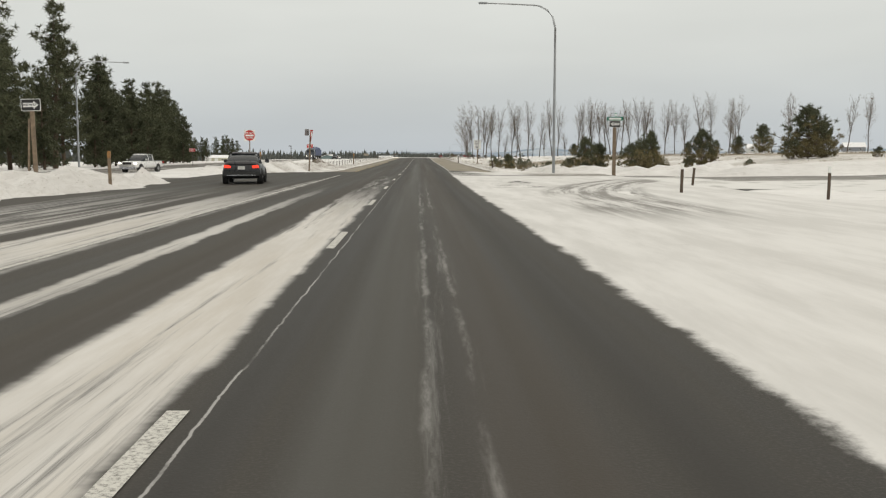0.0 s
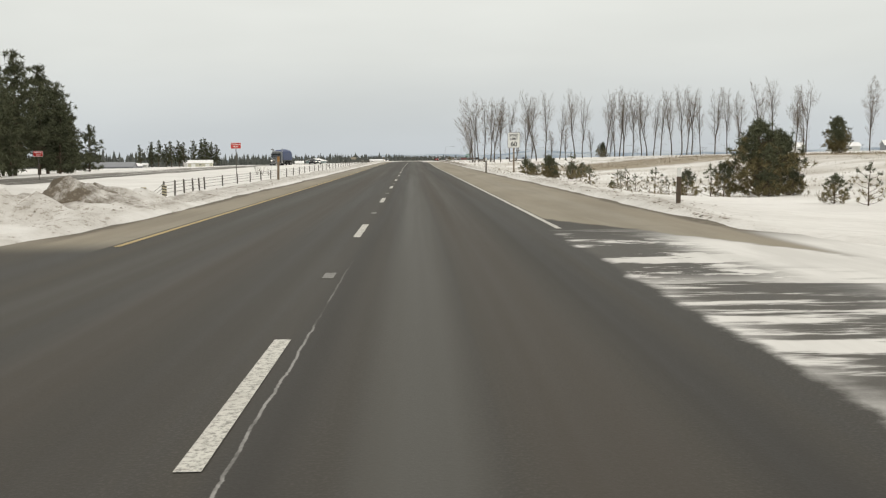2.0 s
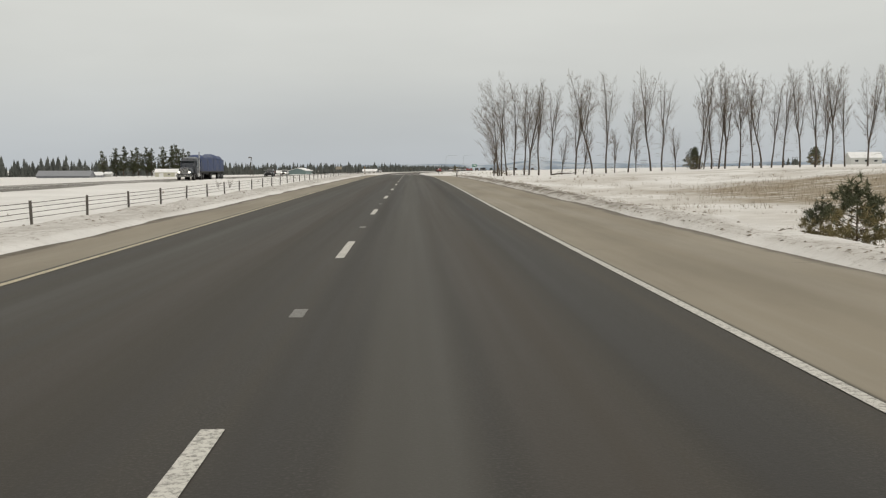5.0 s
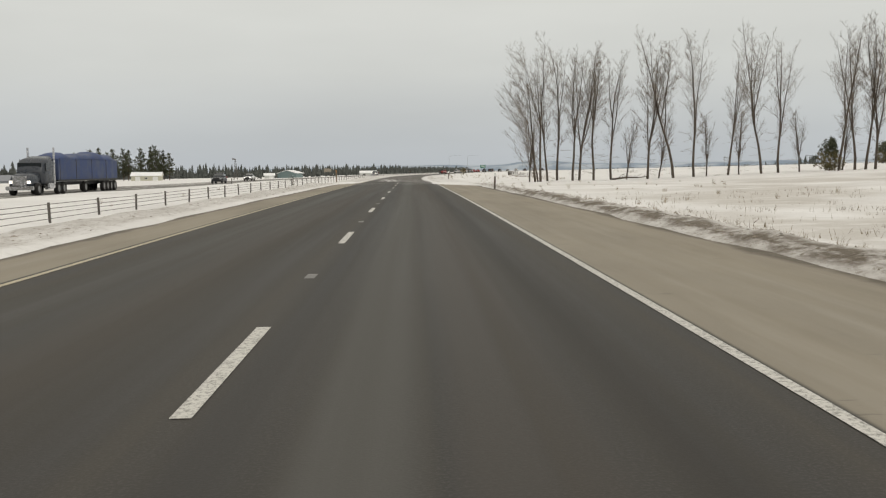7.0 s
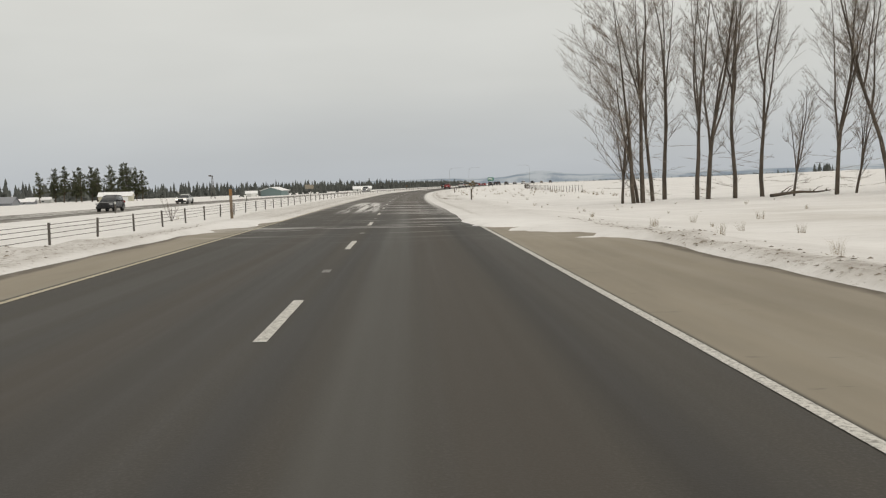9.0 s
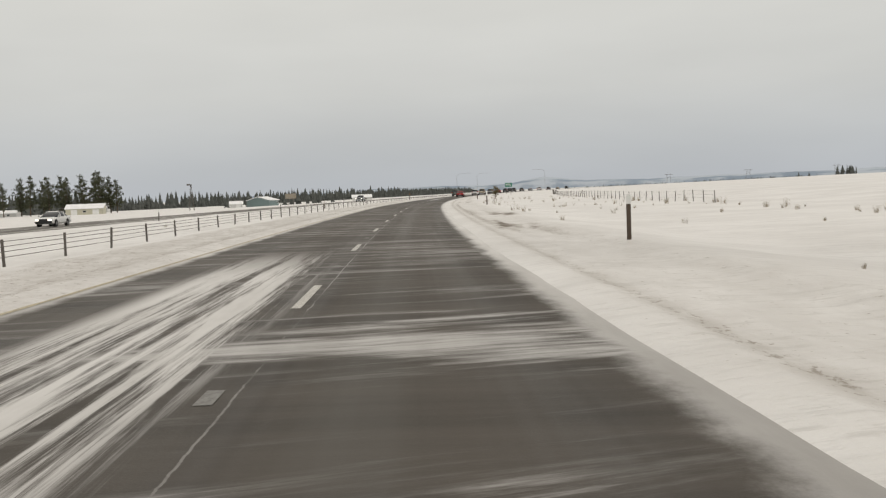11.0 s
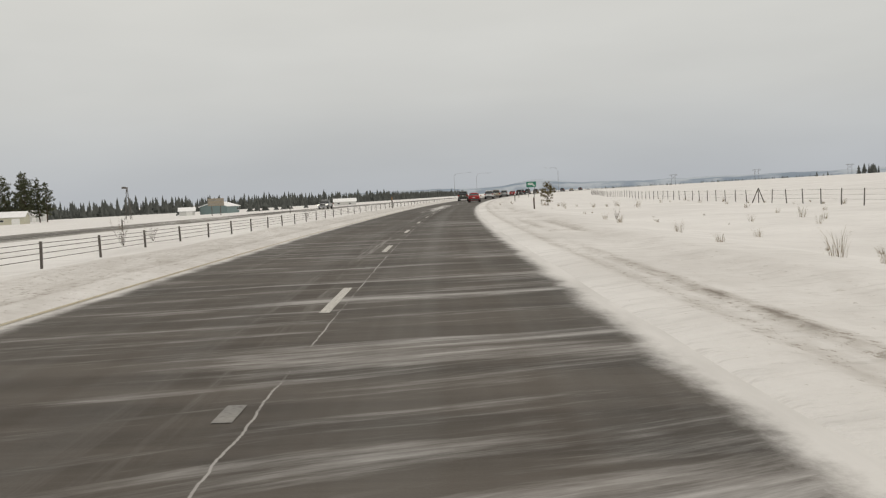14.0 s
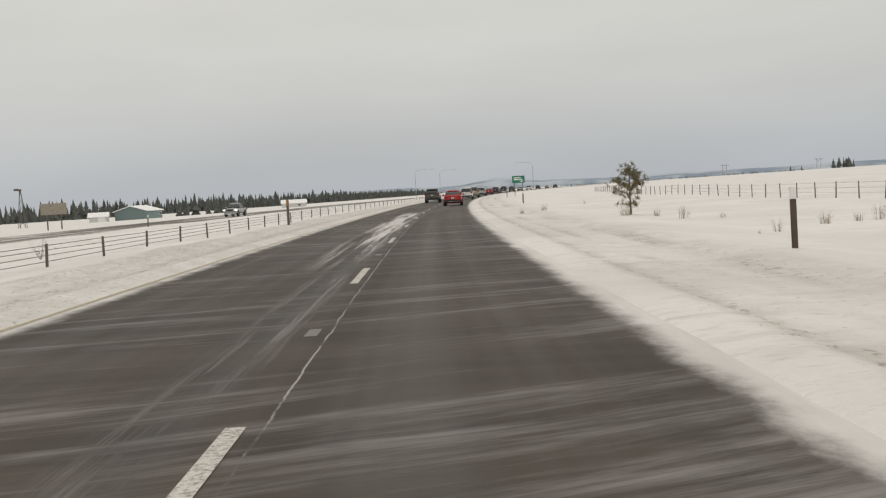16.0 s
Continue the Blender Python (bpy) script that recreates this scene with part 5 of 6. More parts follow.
def build_far_woods():
    """Belts of distant conifers."""
    nrng = np.random.default_rng(21)
    line = [(-760, 640), (-520, 760), (-330, 900), (-215, 985), (-130, 1130), (-70, 1330), (-10, 1650), (60, 2100), (160, 2700)]
    centres, size = [], []
    for (x0, y0), (x1, y1) in zip(line, line[1:]):
        length = math.hypot(x1 - x0, y1 - y0)
        n = int(length / 0.5)
        f = nrng.random(n)
        off = nrng.uniform(0, 46, n)
        x = x0 + (x1 - x0) * f - off * 0.6
        y = y0 + (y1 - y0) * f + off
        h = (nrng.uniform(3.4, 8.0, n) + nrng.uniform(2.0, 5.5, n) * (nrng.random(n) > 0.78)) * (1 + 0.3 * (nrng.random(n) > 0.94)) * (1.45 if x0 < -300 else 1.1)
        centres += list(zip(x, y))
        size += list(h)
    for cx, cy, n, r, hh in ((-235, 925, 12, 14, 15), (-70, 840, 6, 14, 9), (-52, 830, 4, 6, 9), (548, 1500, 9, 9, 12), (500, 1520, 2, 5, 7), (300, 1800, 40, 26, 3.6), (380, 1795, 50, 30, 3.4), (470, 1780, 40, 30, 3.8), (550, 1750, 40, 30, 3.6)):
        for k in range(n):
            centres.append((cx + nrng.normal() * r, cy + nrng.normal() * r * 0.5))
            size.append(hh * nrng.uniform(0.65, 1.05))
    xy, h = np.array(centres), np.array(size)
    base = land(xy[:, 0], xy[:, 1]) - 0.3
    slim = nrng.uniform(0.19, 0.33, len(h))
    # five ragged skirts of boughs to a tree, each a cone with an uneven rim
    sides, pieces = 7, []
    for j in range(5):
        f0, f1 = 0.04 + 0.17 * j, 0.40 + 0.15 * j
        spin = nrng.uniform(0, 6.283, len(h))
        apex = np.stack([xy[:, 0], xy[:, 1], base + h * f1], 1)
        rim = []
        for k in range(sides):
            a = spin + 6.283 * k / sides
            r = h * slim * (1.0 - 0.18 * j) * nrng.uniform(0.55, 1.2, len(h))
            rim.append(np.stack([xy[:, 0] + r * np.cos(a), xy[:, 1] + r * np.sin(a), base + h * (f0 + nrng.uniform(-0.05, 0.05, len(h)))], 1))
        for k in range(sides):
            pieces.append(np.stack([apex, rim[k], rim[(k + 1) % sides]], 1).reshape(-1, 3))
    verts = np.concatenate(pieces)
    faces = np.arange(len(verts)).reshape(-1, 3)
    # needle colour is lighter and greyer to carry the haze of distance
    ob = mesh_object("far_woods", verts, faces, foliage("hazed_needles", (0.062, 0.068, 0.062), (0.112, 0.118, 0.108)))
    tagged(ob, "distant belt of dark conifer woods beyond the fields", "woods", kind="stuff")


build_far_woods()


def grass_tuft(seed, height, blades):
    rng = random.Random(seed)
    verts, faces = [], []
    for k in range(blades):
        a, r = rng.uniform(0, 6.28), rng.random() ** 0.5 * height * 0.28
        x, y = r * math.cos(a), r * math.sin(a)
        h, lean = height * rng.uniform(0.35, 0.9), rng.uniform(0.15, 0.75)
        b = a + rng.uniform(-1.2, 1.2)
        dx, dy, w = math.cos(b) * lean * h, math.sin(b) * lean * h, rng.uniform(0.004, 0.008)
        o = len(verts)
        sx, sy = -math.sin(b) * w, math.cos(b) * w
        verts += [(x - sx, y - sy, -0.1), (x + sx, y + sy, -0.1), (x + dx * 0.4 + sx * 0.7, y + dy * 0.4 + sy * 0.7, h * 0.6), (x + dx * 0.4 - sx * 0.7, y + dy * 0.4 - sy * 0.7, h * 0.6), (x + dx, y + dy, h)]
        faces += [(o, o + 1, o + 2, o + 3), (o + 3, o + 2, o + 4)]
    return verts, faces


def build_tufts():
    models = []
    for seed, h, n in ((1, 0.75, 46), (2, 0.5, 36), (3, 0.95, 30), (4, 0.35, 30)):
        ob = thing("grass_tuft", 0, 0, 0, "clump of dry yellow grass sticking out of the snow", "grass", "dry grass clumps in the snow")
        mesh_object("clump", *grass_tuft(seed, h, n), DRY_GRASS, ob)
        models.append(ob)
    spots = [(8.27, 380.5, 0, 0.8), (8.5, 375.8, 2, 0.8), (8.8, 378.5, 1, 0.8), (9.2, 385.5, 0, 0.7), (11.2, 430.8, 2, 0.8), (10.8, 437.8, 0, 0.8), (9.3, 420.8, 1, 0.8), (10.2, 416.8, 2, 1.0), (10.5, 415.5, 0, 0.8), (8.6, 284.1, 0, 0.8),
             (8.9, 278.9, 2, 0.7), (8.5, 293.2, 1, 0.8), (17.0, 502.0, 2, 1.2), (17.6, 503.4, 0, 1.1), (18.8, 502.6, 0, 1.0), (18.6, 498.0, 2, 1.2), (19.6, 496.0, 1, 0.9), (14.6, 510.0, 0, 1.0), (13.0, 508.0, 1, 0.9), (8.4, 226.0, 3, 1.4)]
    rng = random.Random(8)
    for k in range(80):
        y = rng.choice((rng.uniform(205, 330), rng.uniform(330, 560), rng.uniform(150, 330)))
        u = rng.choice((rng.uniform(9, 14), rng.uniform(10, 34), rng.uniform(-21, -12)))
        spots.append((spot(u, y), y, rng.randint(0, 3), rng.uniform(0.35, 0.75)))
    for k in range(95):
        y = rng.uniform(352, 500)
        u = 7.8 + 17 * rng.random() ** 0.8 if k % 3 else rng.uniform(23.5, 27)
        spots.append((spot(u, y), y, rng.randint(0, 3), rng.uniform(0.6, 1.25)))
    for k in range(70):
        y = rng.uniform(150, 320)
        u = rng.uniform(8.5, 30)
        spots.append((spot(u, y), y, rng.randint(0, 3), rng.uniform(0.4, 0.95)))
    set_out(models, [(x, y, k, s * 0.72) for x, y, k, s in spots], 4, 4.0)


build_tufts()


def build_stubble():
    """Rows of cut stalks that show through the snow of the field."""
    nrng = np.random.default_rng(3)
    verts, faces = [], []
    n = 0
    while n < 17000:
        x, y = nrng.uniform(16, 150), nrng.uniform(90, 310)
        keep = float(rough(np.array(x), np.array(y), 9.0, 4))
        band = 0.9 if x > 27 and 201 < y + 0.1 * x < 244 else 0.12
        if keep < 1 - band or nrng.random() > band:
            n += 0.2
            continue
        n += 1
        z, h, w = 0.08, nrng.uniform(0.08, 0.30) + (nrng.uniform(0, 0.35) if band > 0.5 else 0.0), nrng.uniform(0.008, 0.022)
        dx, dy = nrng.normal(0, 0.08, 2)
        o = len(verts)
        verts += [(x - w, y, z - 0.1), (x + w, y, z - 0.1), (x + dx, y + dy, z + h)]
        faces.append((o, o + 1, o + 2))
    level = np.repeat(lay(np.array(verts)[::3, 0], np.array(verts)[::3, 1]), 3)
    verts = [(x, y, z + float(g)) for (x, y, z), g in zip(verts, level)]
    # weeds in loose clumps nearer the road
    many = nrng.integers(4, 13, 1300)
    size = np.repeat(nrng.uniform(0.12, 0.42, 1300), many)
    n = len(size)
    y = np.repeat(nrng.uniform(100, 262, 1300), many) + nrng.normal(0, 0.9, n) * size
    x = np.repeat(11 + 60 * nrng.random(1300) ** 1.3, many) + bend(y) + nrng.normal(0, 1.6, n) * size
    z, h, w = land(x, y), size * nrng.uniform(0.4, 1.0, n), nrng.uniform(0.008, 0.018, n)
    foot = [np.stack([x + k * w, y, z - 0.08], 1) for k in (-1, 1)]
    tip = np.stack([x + nrng.normal(0, 0.35, n) * h, y + nrng.normal(0, 0.35, n) * h, z + h], 1)
    first = len(verts)
    verts += np.stack([*foot, tip], 1).reshape(-1, 3).tolist()
    faces += [(first + 3 * k, first + 3 * k + 1, first + 3 * k + 2) for k in range(n)]
    tagged(mesh_object("stubble", verts, faces, DRY_GRASS), "dry stubble and weeds showing through field snow", "stubble", kind="stuff")


build_stubble()


def build_clods():
    """Dark lumps of ploughed ice and gravel strewn on the snow beside the shoulders."""
    nrng = np.random.default_rng(19)
    n = 2600
    y = nrng.uniform(72, 292, n)
    u = np.where(np.arange(n) % 4 > 0, 7.0 + np.abs(nrng.normal(0, 0.7, n)), -5.5 - np.abs(nrng.normal(0, 0.8, n)))
    x = u + bend(y)
    z = land(x, y)
    a, b, h, turn = nrng.uniform(0.02, 0.09, n), nrng.uniform(0.012, 0.03, n), nrng.uniform(0.006, 0.02, n), nrng.normal(0.2, 0.4, n)
    ring = []
    for j in range(5):
        w = 6.283 * j / 5 + nrng.uniform(-0.3, 0.3, n)
        px, py = a * np.cos(w), b * np.sin(w)
        ring.append(np.stack([x + px * np.cos(turn) - py * np.sin(turn), y + px * np.sin(turn) + py * np.cos(turn), z - 0.01], 1))
    verts = np.stack([*ring, np.stack([x, y, z + h], 1)], 1).reshape(-1, 3).tolist()
    faces = [(6 * k + j, 6 * k + (j + 1) % 5, 6 * k + 5) for k in range(n) for j in range(5)]
    tagged(mesh_object("verge_gravel", verts, faces, mat("gritty_ice", (0.20, 0.172, 0.135), 0.9, vary=0.4, scale=2.0, fine=20)), "dark gravel and ice clods on the roadside snow", "gravel", kind="stuff")


build_clods()


def build_shrubs():
    """Thin leafless saplings in the median."""
    rng = random.Random(6)
    model = None
    for x, y, s in ((-12.6, 313.5, 0.9), (-13.5, 218, 0.6), (-15, 221, 0.5), (-14, 150, 0.7), (-15.5, 156, 0.8), (-13, 147, 0.6), (-12.8, 442, 0.8), (-14, 450, 0.6), (-13, 492, 0.5), (9.8, 446, 0.4)):
        x = spot(x, y)
        m = Matrix.Translation((x, y, float(land(x, y)))) @ pose(0, 0, 0, 0, 0, rng.uniform(0, 360))
        if model is None:
            wood, twigs = [], []
            for k in range(7):
                limb(wood, rng, (0, 0, -0.1), (rng.uniform(-0.5, 0.5), rng.uniform(-0.5, 0.5), 1), rng.uniform(1.0, 1.7), 0.016, 2, 4, 0.1, twigs)
            model = thing("sapling", 0, 0, 0, "thin leafless sapling in the median snow", "shrub", "leafless saplings")
            mesh_object("stem", *join(wood), POPLAR_BARK, model)
            mesh_object("crown", *join(twigs), TWIG, model)
            model.matrix_basis = m
            model.scale = (s,) * 3
        else:
            copy_thing(model, m).scale = (s,) * 3


build_shrubs()


# ---- vehicles ----
TYRE = mat("tyre_rubber", (0.022, 0.021, 0.020), 0.9, vary=0.3)
RIM = mat("wheel_rim", (0.30, 0.30, 0.30), 0.4, 0.8)
GLASS = mat("car_glass", (0.020, 0.024, 0.027), 0.08, vary=0.1, spec=0.6)
TRIM = mat("black_trim", (0.025, 0.025, 0.025), 0.6)
CHROME = mat("chrome", (0.55, 0.55, 0.56), 0.2, 0.95)
TAIL = mat("tail_lamp", (0.33, 0.018, 0.015), 0.25)
PLATE = mat("number_plate", (0.55, 0.55, 0.53), 0.5)


def lamp_material(name, color, strength):
    m, tree, b = principled(name, color, 0.3)
    b.inputs["Emission Color"].default_value = (*color, 1)
    b.inputs["Emission Strength"].default_value = strength
    return m


TAIL_ON = lamp_material("lit_tail_lamp", (0.9, 0.06, 0.03), 0.9)
HEAD_ON = lamp_material("lit_headlamp", (1.0, 0.95, 0.85), 1.8)
HEAD_OFF = mat("headlamp_glass", (0.45, 0.46, 0.47), 0.15)


def car_paint(name, color):
    m, tree, b = principled(name, color, 0.28, 0.1, 0.5)
    dirt = span_node(tree, noise_node(tree, 2.0, 5.0, 0.6), 0.4, 0.8, 0.0, 0.12)
    link(tree, mix_node(tree, dirt, color, (0.20, 0.185, 0.165)), b.inputs["Base Color"])
    link(tree, span_node(tree, noise_node(tree, 2.0, 5.0, 0.6), 0.35, 0.75, 0.22, 0.6), b.inputs["Roughness"])
    return m


def loft(stations, power=4.0, sides=20):
    """A rounded body through cross-sections: (y, half width, low, high, top narrowing)."""
    verts, faces = [], []
    for y, w, lo, hi, narrow in stations:
        for k in range(sides):
            a = 2 * math.pi * (k + 0.5) / sides
            c, s = math.cos(a), math.sin(a)
            px = math.copysign(abs(c) ** (2 / power), c)
            pz = math.copysign(abs(s) ** (2 / power), s)
            f = (pz + 1) / 2
            verts.append((px * w * (1 - narrow * f), y, lo + (hi - lo) * f))
    for i in range(len(stations) - 1):
        for k in range(sides):
            a, b = i * sides + k, i * sides + (k + 1) % sides
            faces.append((a, a + sides, b + sides, b))
    faces.append(tuple(range(sides)))
    n = (len(stations) - 1) * sides
    faces.append(tuple(n + k for k in reversed(range(sides))))
    return verts, faces


def wheel(parent, x, y, r, width, outer):
    sides = 20
    verts, faces = [], []
    ring = [(r * 0.62, 0.5), (r * 0.96, 0.5), (r, 0.3), (r, -0.3), (r * 0.96, -0.5), (r * 0.62, -0.5)]
    for rr, f in ring:
        for k in range(sides):
            a = 2 * math.pi * k / sides
            verts.append((f * width, rr * math.cos(a), rr * math.sin(a)))
    for i in range(len(ring) - 1):
        for k in range(sides):
            a, b = i * sides + k, i * sides + (k + 1) % sides
            faces.append((a, b, b + sides, a + sides))
    w = mesh_object("wheel", verts, faces, TYRE, parent, smooth=True)
    w.matrix_basis = pose(x, y, r)
    verts, faces = [], []
    for rr, f in ((r * 0.64, 0.42), (r * 0.58, 0.36), (r * 0.2, 0.40), (r * 0.1, 0.46)):
        for k in range(sides):
            a = 2 * math.pi * k / sides
            verts.append((outer * f * width, rr * math.cos(a), rr * math.sin(a)))
    for i in range(3):
        for k in range(sides):
            a, b = i * sides + k, i * sides + (k + 1) % sides
            faces.append((a, b, b + sides, a + sides))
    faces.append(tuple(range(3 * sides, 4 * sides)))
    rim = mesh_object("rim", verts, faces, RIM, w)
    return w


SHAPES = {
    # length, half width, wheel radius, axles, body stations (y, w, lo, hi, narrow), glass stations, roof stations, tail lamp z, head lamp z
    "sedan": dict(r=0.33, axles=(1.40, -1.38), half=0.90,
                  body=[(-2.36, 0.78, 0.42, 0.92, 0.10), (-2.28, 0.87, 0.30, 1.04, 0.12), (-1.7, 0.91, 0.24, 1.06, 0.12), (-0.6, 0.92, 0.22, 0.98, 0.08), (0.9, 0.92, 0.22, 0.96, 0.08), (1.7, 0.90, 0.24, 0.88, 0.12), (2.2, 0.84, 0.30, 0.76, 0.14), (2.36, 0.72, 0.38, 0.66, 0.1)],
                  glass=[(-1.75, 0.76, 0.95, 1.05, 0.05), (-1.0, 0.78, 0.92, 1.38, 0.24), (-0.2, 0.79, 0.92, 1.44, 0.24), (0.35, 0.79, 0.9, 1.40, 0.24), (1.15, 0.76, 0.86, 0.97, 0.05)],
                  roof=[(-1.05, 0.56, 1.36, 1.42, 0.1), (-0.3, 0.60, 1.42, 1.475, 0.1), (0.3, 0.56, 1.38, 1.435, 0.1)], tail=(0.80, 0.62), head=0.66, back=-2.36, front=2.36),
    "suv": dict(r=0.37, axles=(1.42, -1.38), half=0.94,
                body=[(-2.32, 0.84, 0.45, 1.10, 0.06), (-2.22, 0.92, 0.34, 1.14, 0.08), (-1.2, 0.95, 0.30, 1.12, 0.07), (0.6, 0.95, 0.30, 1.10, 0.07), (1.5, 0.94, 0.30, 1.06, 0.1), (2.1, 0.88, 0.34, 0.98, 0.12), (2.32, 0.78, 0.42, 0.86, 0.1)],
                glass=[(-2.20, 0.80, 1.06, 1.20, 0.05), (-1.95, 0.83, 1.05, 1.66, 0.16), (-0.4, 0.85, 1.05, 1.72, 0.17), (0.35, 0.84, 1.05, 1.66, 0.17), (1.15, 0.80, 1.0, 1.12, 0.05)],
                roof=[(-2.05, 0.66, 1.63, 1.70, 0.1), (-0.6, 0.70, 1.70, 1.77, 0.1), (0.3, 0.66, 1.64, 1.70, 0.1)], tail=(1.00, 0.78), head=0.82, back=-2.32, front=2.32),
    "pickup": dict(r=0.40, axles=(1.75, -1.75), half=0.98,
                   body=[(-2.85, 0.90, 0.55, 1.16, 0.03), (-2.78, 0.97, 0.48, 1.20, 0.04), (-0.85, 0.98, 0.42, 1.20, 0.05), (0.9, 0.98, 0.42, 1.18, 0.06), (1.6, 0.98, 0.42, 1.16, 0.08), (2.5, 0.96, 0.44, 1.12, 0.1), (2.85, 0.90, 0.5, 1.02, 0.08)],
                   glass=[(-0.92, 0.82, 1.14, 1.30, 0.05), (-0.75, 0.86, 1.14, 1.78, 0.16), (0.2, 0.87, 1.14, 1.84, 0.17), (0.65, 0.86, 1.12, 1.76, 0.17), (1.35, 0.82, 1.08, 1.22, 0.05)],
                   roof=[(-0.80, 0.70, 1.76, 1.82, 0.1), (0.1, 0.73, 1.82, 1.885, 0.1), (0.62, 0.70, 1.75, 1.81, 0.1)], tail=(1.02, 0.90), head=0.92, back=-2.85, front=2.85),
}


def build_vehicle(kind, name, paint, label, tail_lit=False, head_lit=False, group=""):
    s = SHAPES[kind]
    ob = thing(name, 0, 0, 0, label, {"sedan": "car", "suv": "car", "pickup": "pickup truck"}[kind], group)
    mesh_object("body", *loft(s["body"], 5.0), paint, ob, smooth=True)
    mesh_object("window", *loft(s["glass"], 5.0), GLASS, ob, smooth=True)
    mesh_object("roof", *loft(s["roof"], 4.0), paint, ob, smooth=True)
    half, r, back, front = s["half"], s["r"], s["back"], s["front"]
    for y in s["axles"]:
        for side in (-1, 1):
            arch = tube([(side * (half - 0.24), y, r + 0.02), (side * (half - 0.015), y, r + 0.02)], [r * 1.16] * 2, 20)
            mesh_object("wheel_arch", *arch, TRIM, ob)
            wheel(ob, side * (half - 0.10), y, r, 0.23, side)
    tz, tx = s["tail"]
    for side in (-1, 1):
        lw, lh = (0.16, 0.07) if kind == "sedan" else (0.14, 0.12)
        part("tail_lamp", boxed(side * tx - lw, side * tx + lw, back - 0.03, back + 0.14, tz - lh, tz + lh, bevel=0.03), TAIL_ON if tail_lit else TAIL, ob, "red tail lamp")
        hx = tx * 0.92
        part("headlamp", boxed(side * hx - 0.17, side * hx + 0.17, front - 0.16, front + 0.015, s["head"] - 0.09, s["head"] + 0.09, bevel=0.03), HEAD_ON if head_lit else HEAD_OFF, ob, "clear headlamp")
        part("mirror", boxed(side * (half + 0.09) - 0.10, side * (half + 0.09) + 0.10, 0.85, 0.98, s["head"] + 0.30, s["head"] + 0.46, bevel=0.03), paint, ob)
        for y0, y1 in ((-0.98, -0.94), (0.02, 0.06)):
            top = s["roof"][1][3] - 0.04
            bm = bmesh.new()
            pts = [(side * (half - 0.10), y0, s["glass"][1][2]), (side * (half - 0.10), y1 + 0.05, s["glass"][1][2]), (side * (half - 0.27), y1 + 0.03, top), (side * (half - 0.27), y0, top)]
            vs = [bm.verts.new(p) for p in pts] + [bm.verts.new((p[0] - side * 0.05, p[1], p[2])) for p in pts]
            bm.faces.new(vs[:4]), bm.faces.new(list(reversed(vs[4:])))
            for i in range(4):
                bm.faces.new((vs[i], vs[i + 4], vs[(i + 1) % 4 + 4], vs[(i + 1) % 4]))
            bmesh.ops.recalc_face_normals(bm, faces=bm.faces)
            part("pillar", bm, paint, ob)
    part("rear_bumper", boxed(-half * 0.92, half * 0.92, back - 0.07, back + 0.12, 0.36, 0.58, bevel=0.04), CHROME if kind == "pickup" else TRIM, ob)
    part("front_bumper", boxed(-half * 0.9, half * 0.9, front - 0.16, front + 0.05, 0.34, 0.56, bevel=0.04), CHROME if kind == "pickup" else TRIM, ob)
    part("grille", boxed(-half * 0.5, half * 0.5, front - 0.12, front + 0.02, s["head"] - 0.13, s["head"] + 0.12, bevel=0.02), TRIM, ob)
    part("number_plate", boxed(-0.16, 0.16, back - 0.055, back - 0.03, tz - 0.13, tz + 0.02), PLATE, ob)
    if kind == "pickup":
        part("bed_floor", boxed(-half + 0.10, half - 0.10, back + 0.08, -0.95, 1.19, 1.215), TRIM, ob, "dark open load bed")
    else:
        part("rear_window", boxed(-half * 0.6, half * 0.6, s["glass"][0][0] - 0.01, s["glass"][0][0] + 0.03, s["glass"][0][3] - 0.04, s["glass"][0][3]), TRIM, ob)
        part("boot_edge", boxed(-half * 0.74, half * 0.74, back - 0.035, back + 0.04, tz + 0.10, tz + 0.135, bevel=0.012), paint, ob)
        part("bumper_trim", boxed(-half * 0.72, half * 0.72, back - 0.085, back - 0.06, 0.40, 0.43, bevel=0.008), CHROME, ob, "thin chrome strip on the bumper")
    return ob


def park(ob, u, y, turn, z_extra=0.0, far=False, world_x=None):
    x = spot(u, y) if world_x is None else world_x
    z = float(profile(y) + tilt(x - float(bend(y)), y)) - (0.6 if far else 0.0) + z_extra
    heading = math.degrees(math.atan(2 * 0.00029 * min(max(y - 350, 0), 550)))
    ob.matrix_basis = pose(x, y, z, 0, 0, turn - heading)
    return ob


P_BLACK, P_WHITE, P_RED = car_paint("dark_paint", (0.022, 0.022, 0.026)), car_paint("white_paint", (0.62, 0.62, 0.61)), car_paint("red_paint", (0.36, 0.02, 0.022))
P_GREEN, P_SILVER, P_TAN = car_paint("grey_green_paint", (0.06, 0.068, 0.055)), car_paint("silver_paint", (0.36, 0.37, 0.37)), car_paint("tan_paint", (0.33, 0.29, 0.22))

park(build_vehicle("sedan", "sedan", P_BLACK, "black sedan with lit tail lamps waiting in the turn lane", True), 0, 40.3, 6, world_x=-7.05)
park(build_vehicle("pickup", "pickup", P_WHITE, "white pickup truck with lit headlamps on the crossover", False, True), 0, 95, 167, far=True, world_x=-27.6)
park(build_vehicle("sedan", "red_car", P_RED, "bright red car seen from behind on the road"), 1.7, 549, 0)
park(build_vehicle("suv", "dark_suv", P_GREEN, "dark grey-green sport utility car seen from behind"), -1.7, 578, 0)
park(build_vehicle("suv", "black_suv", P_BLACK, "black sport utility car on the opposite road"), -31.0, 362, 180, far=True)
park(build_vehicle("sedan", "white_car", P_WHITE, "white car with lit headlamps on the opposite road", False, True), -34.6, 408, 180, far=True)
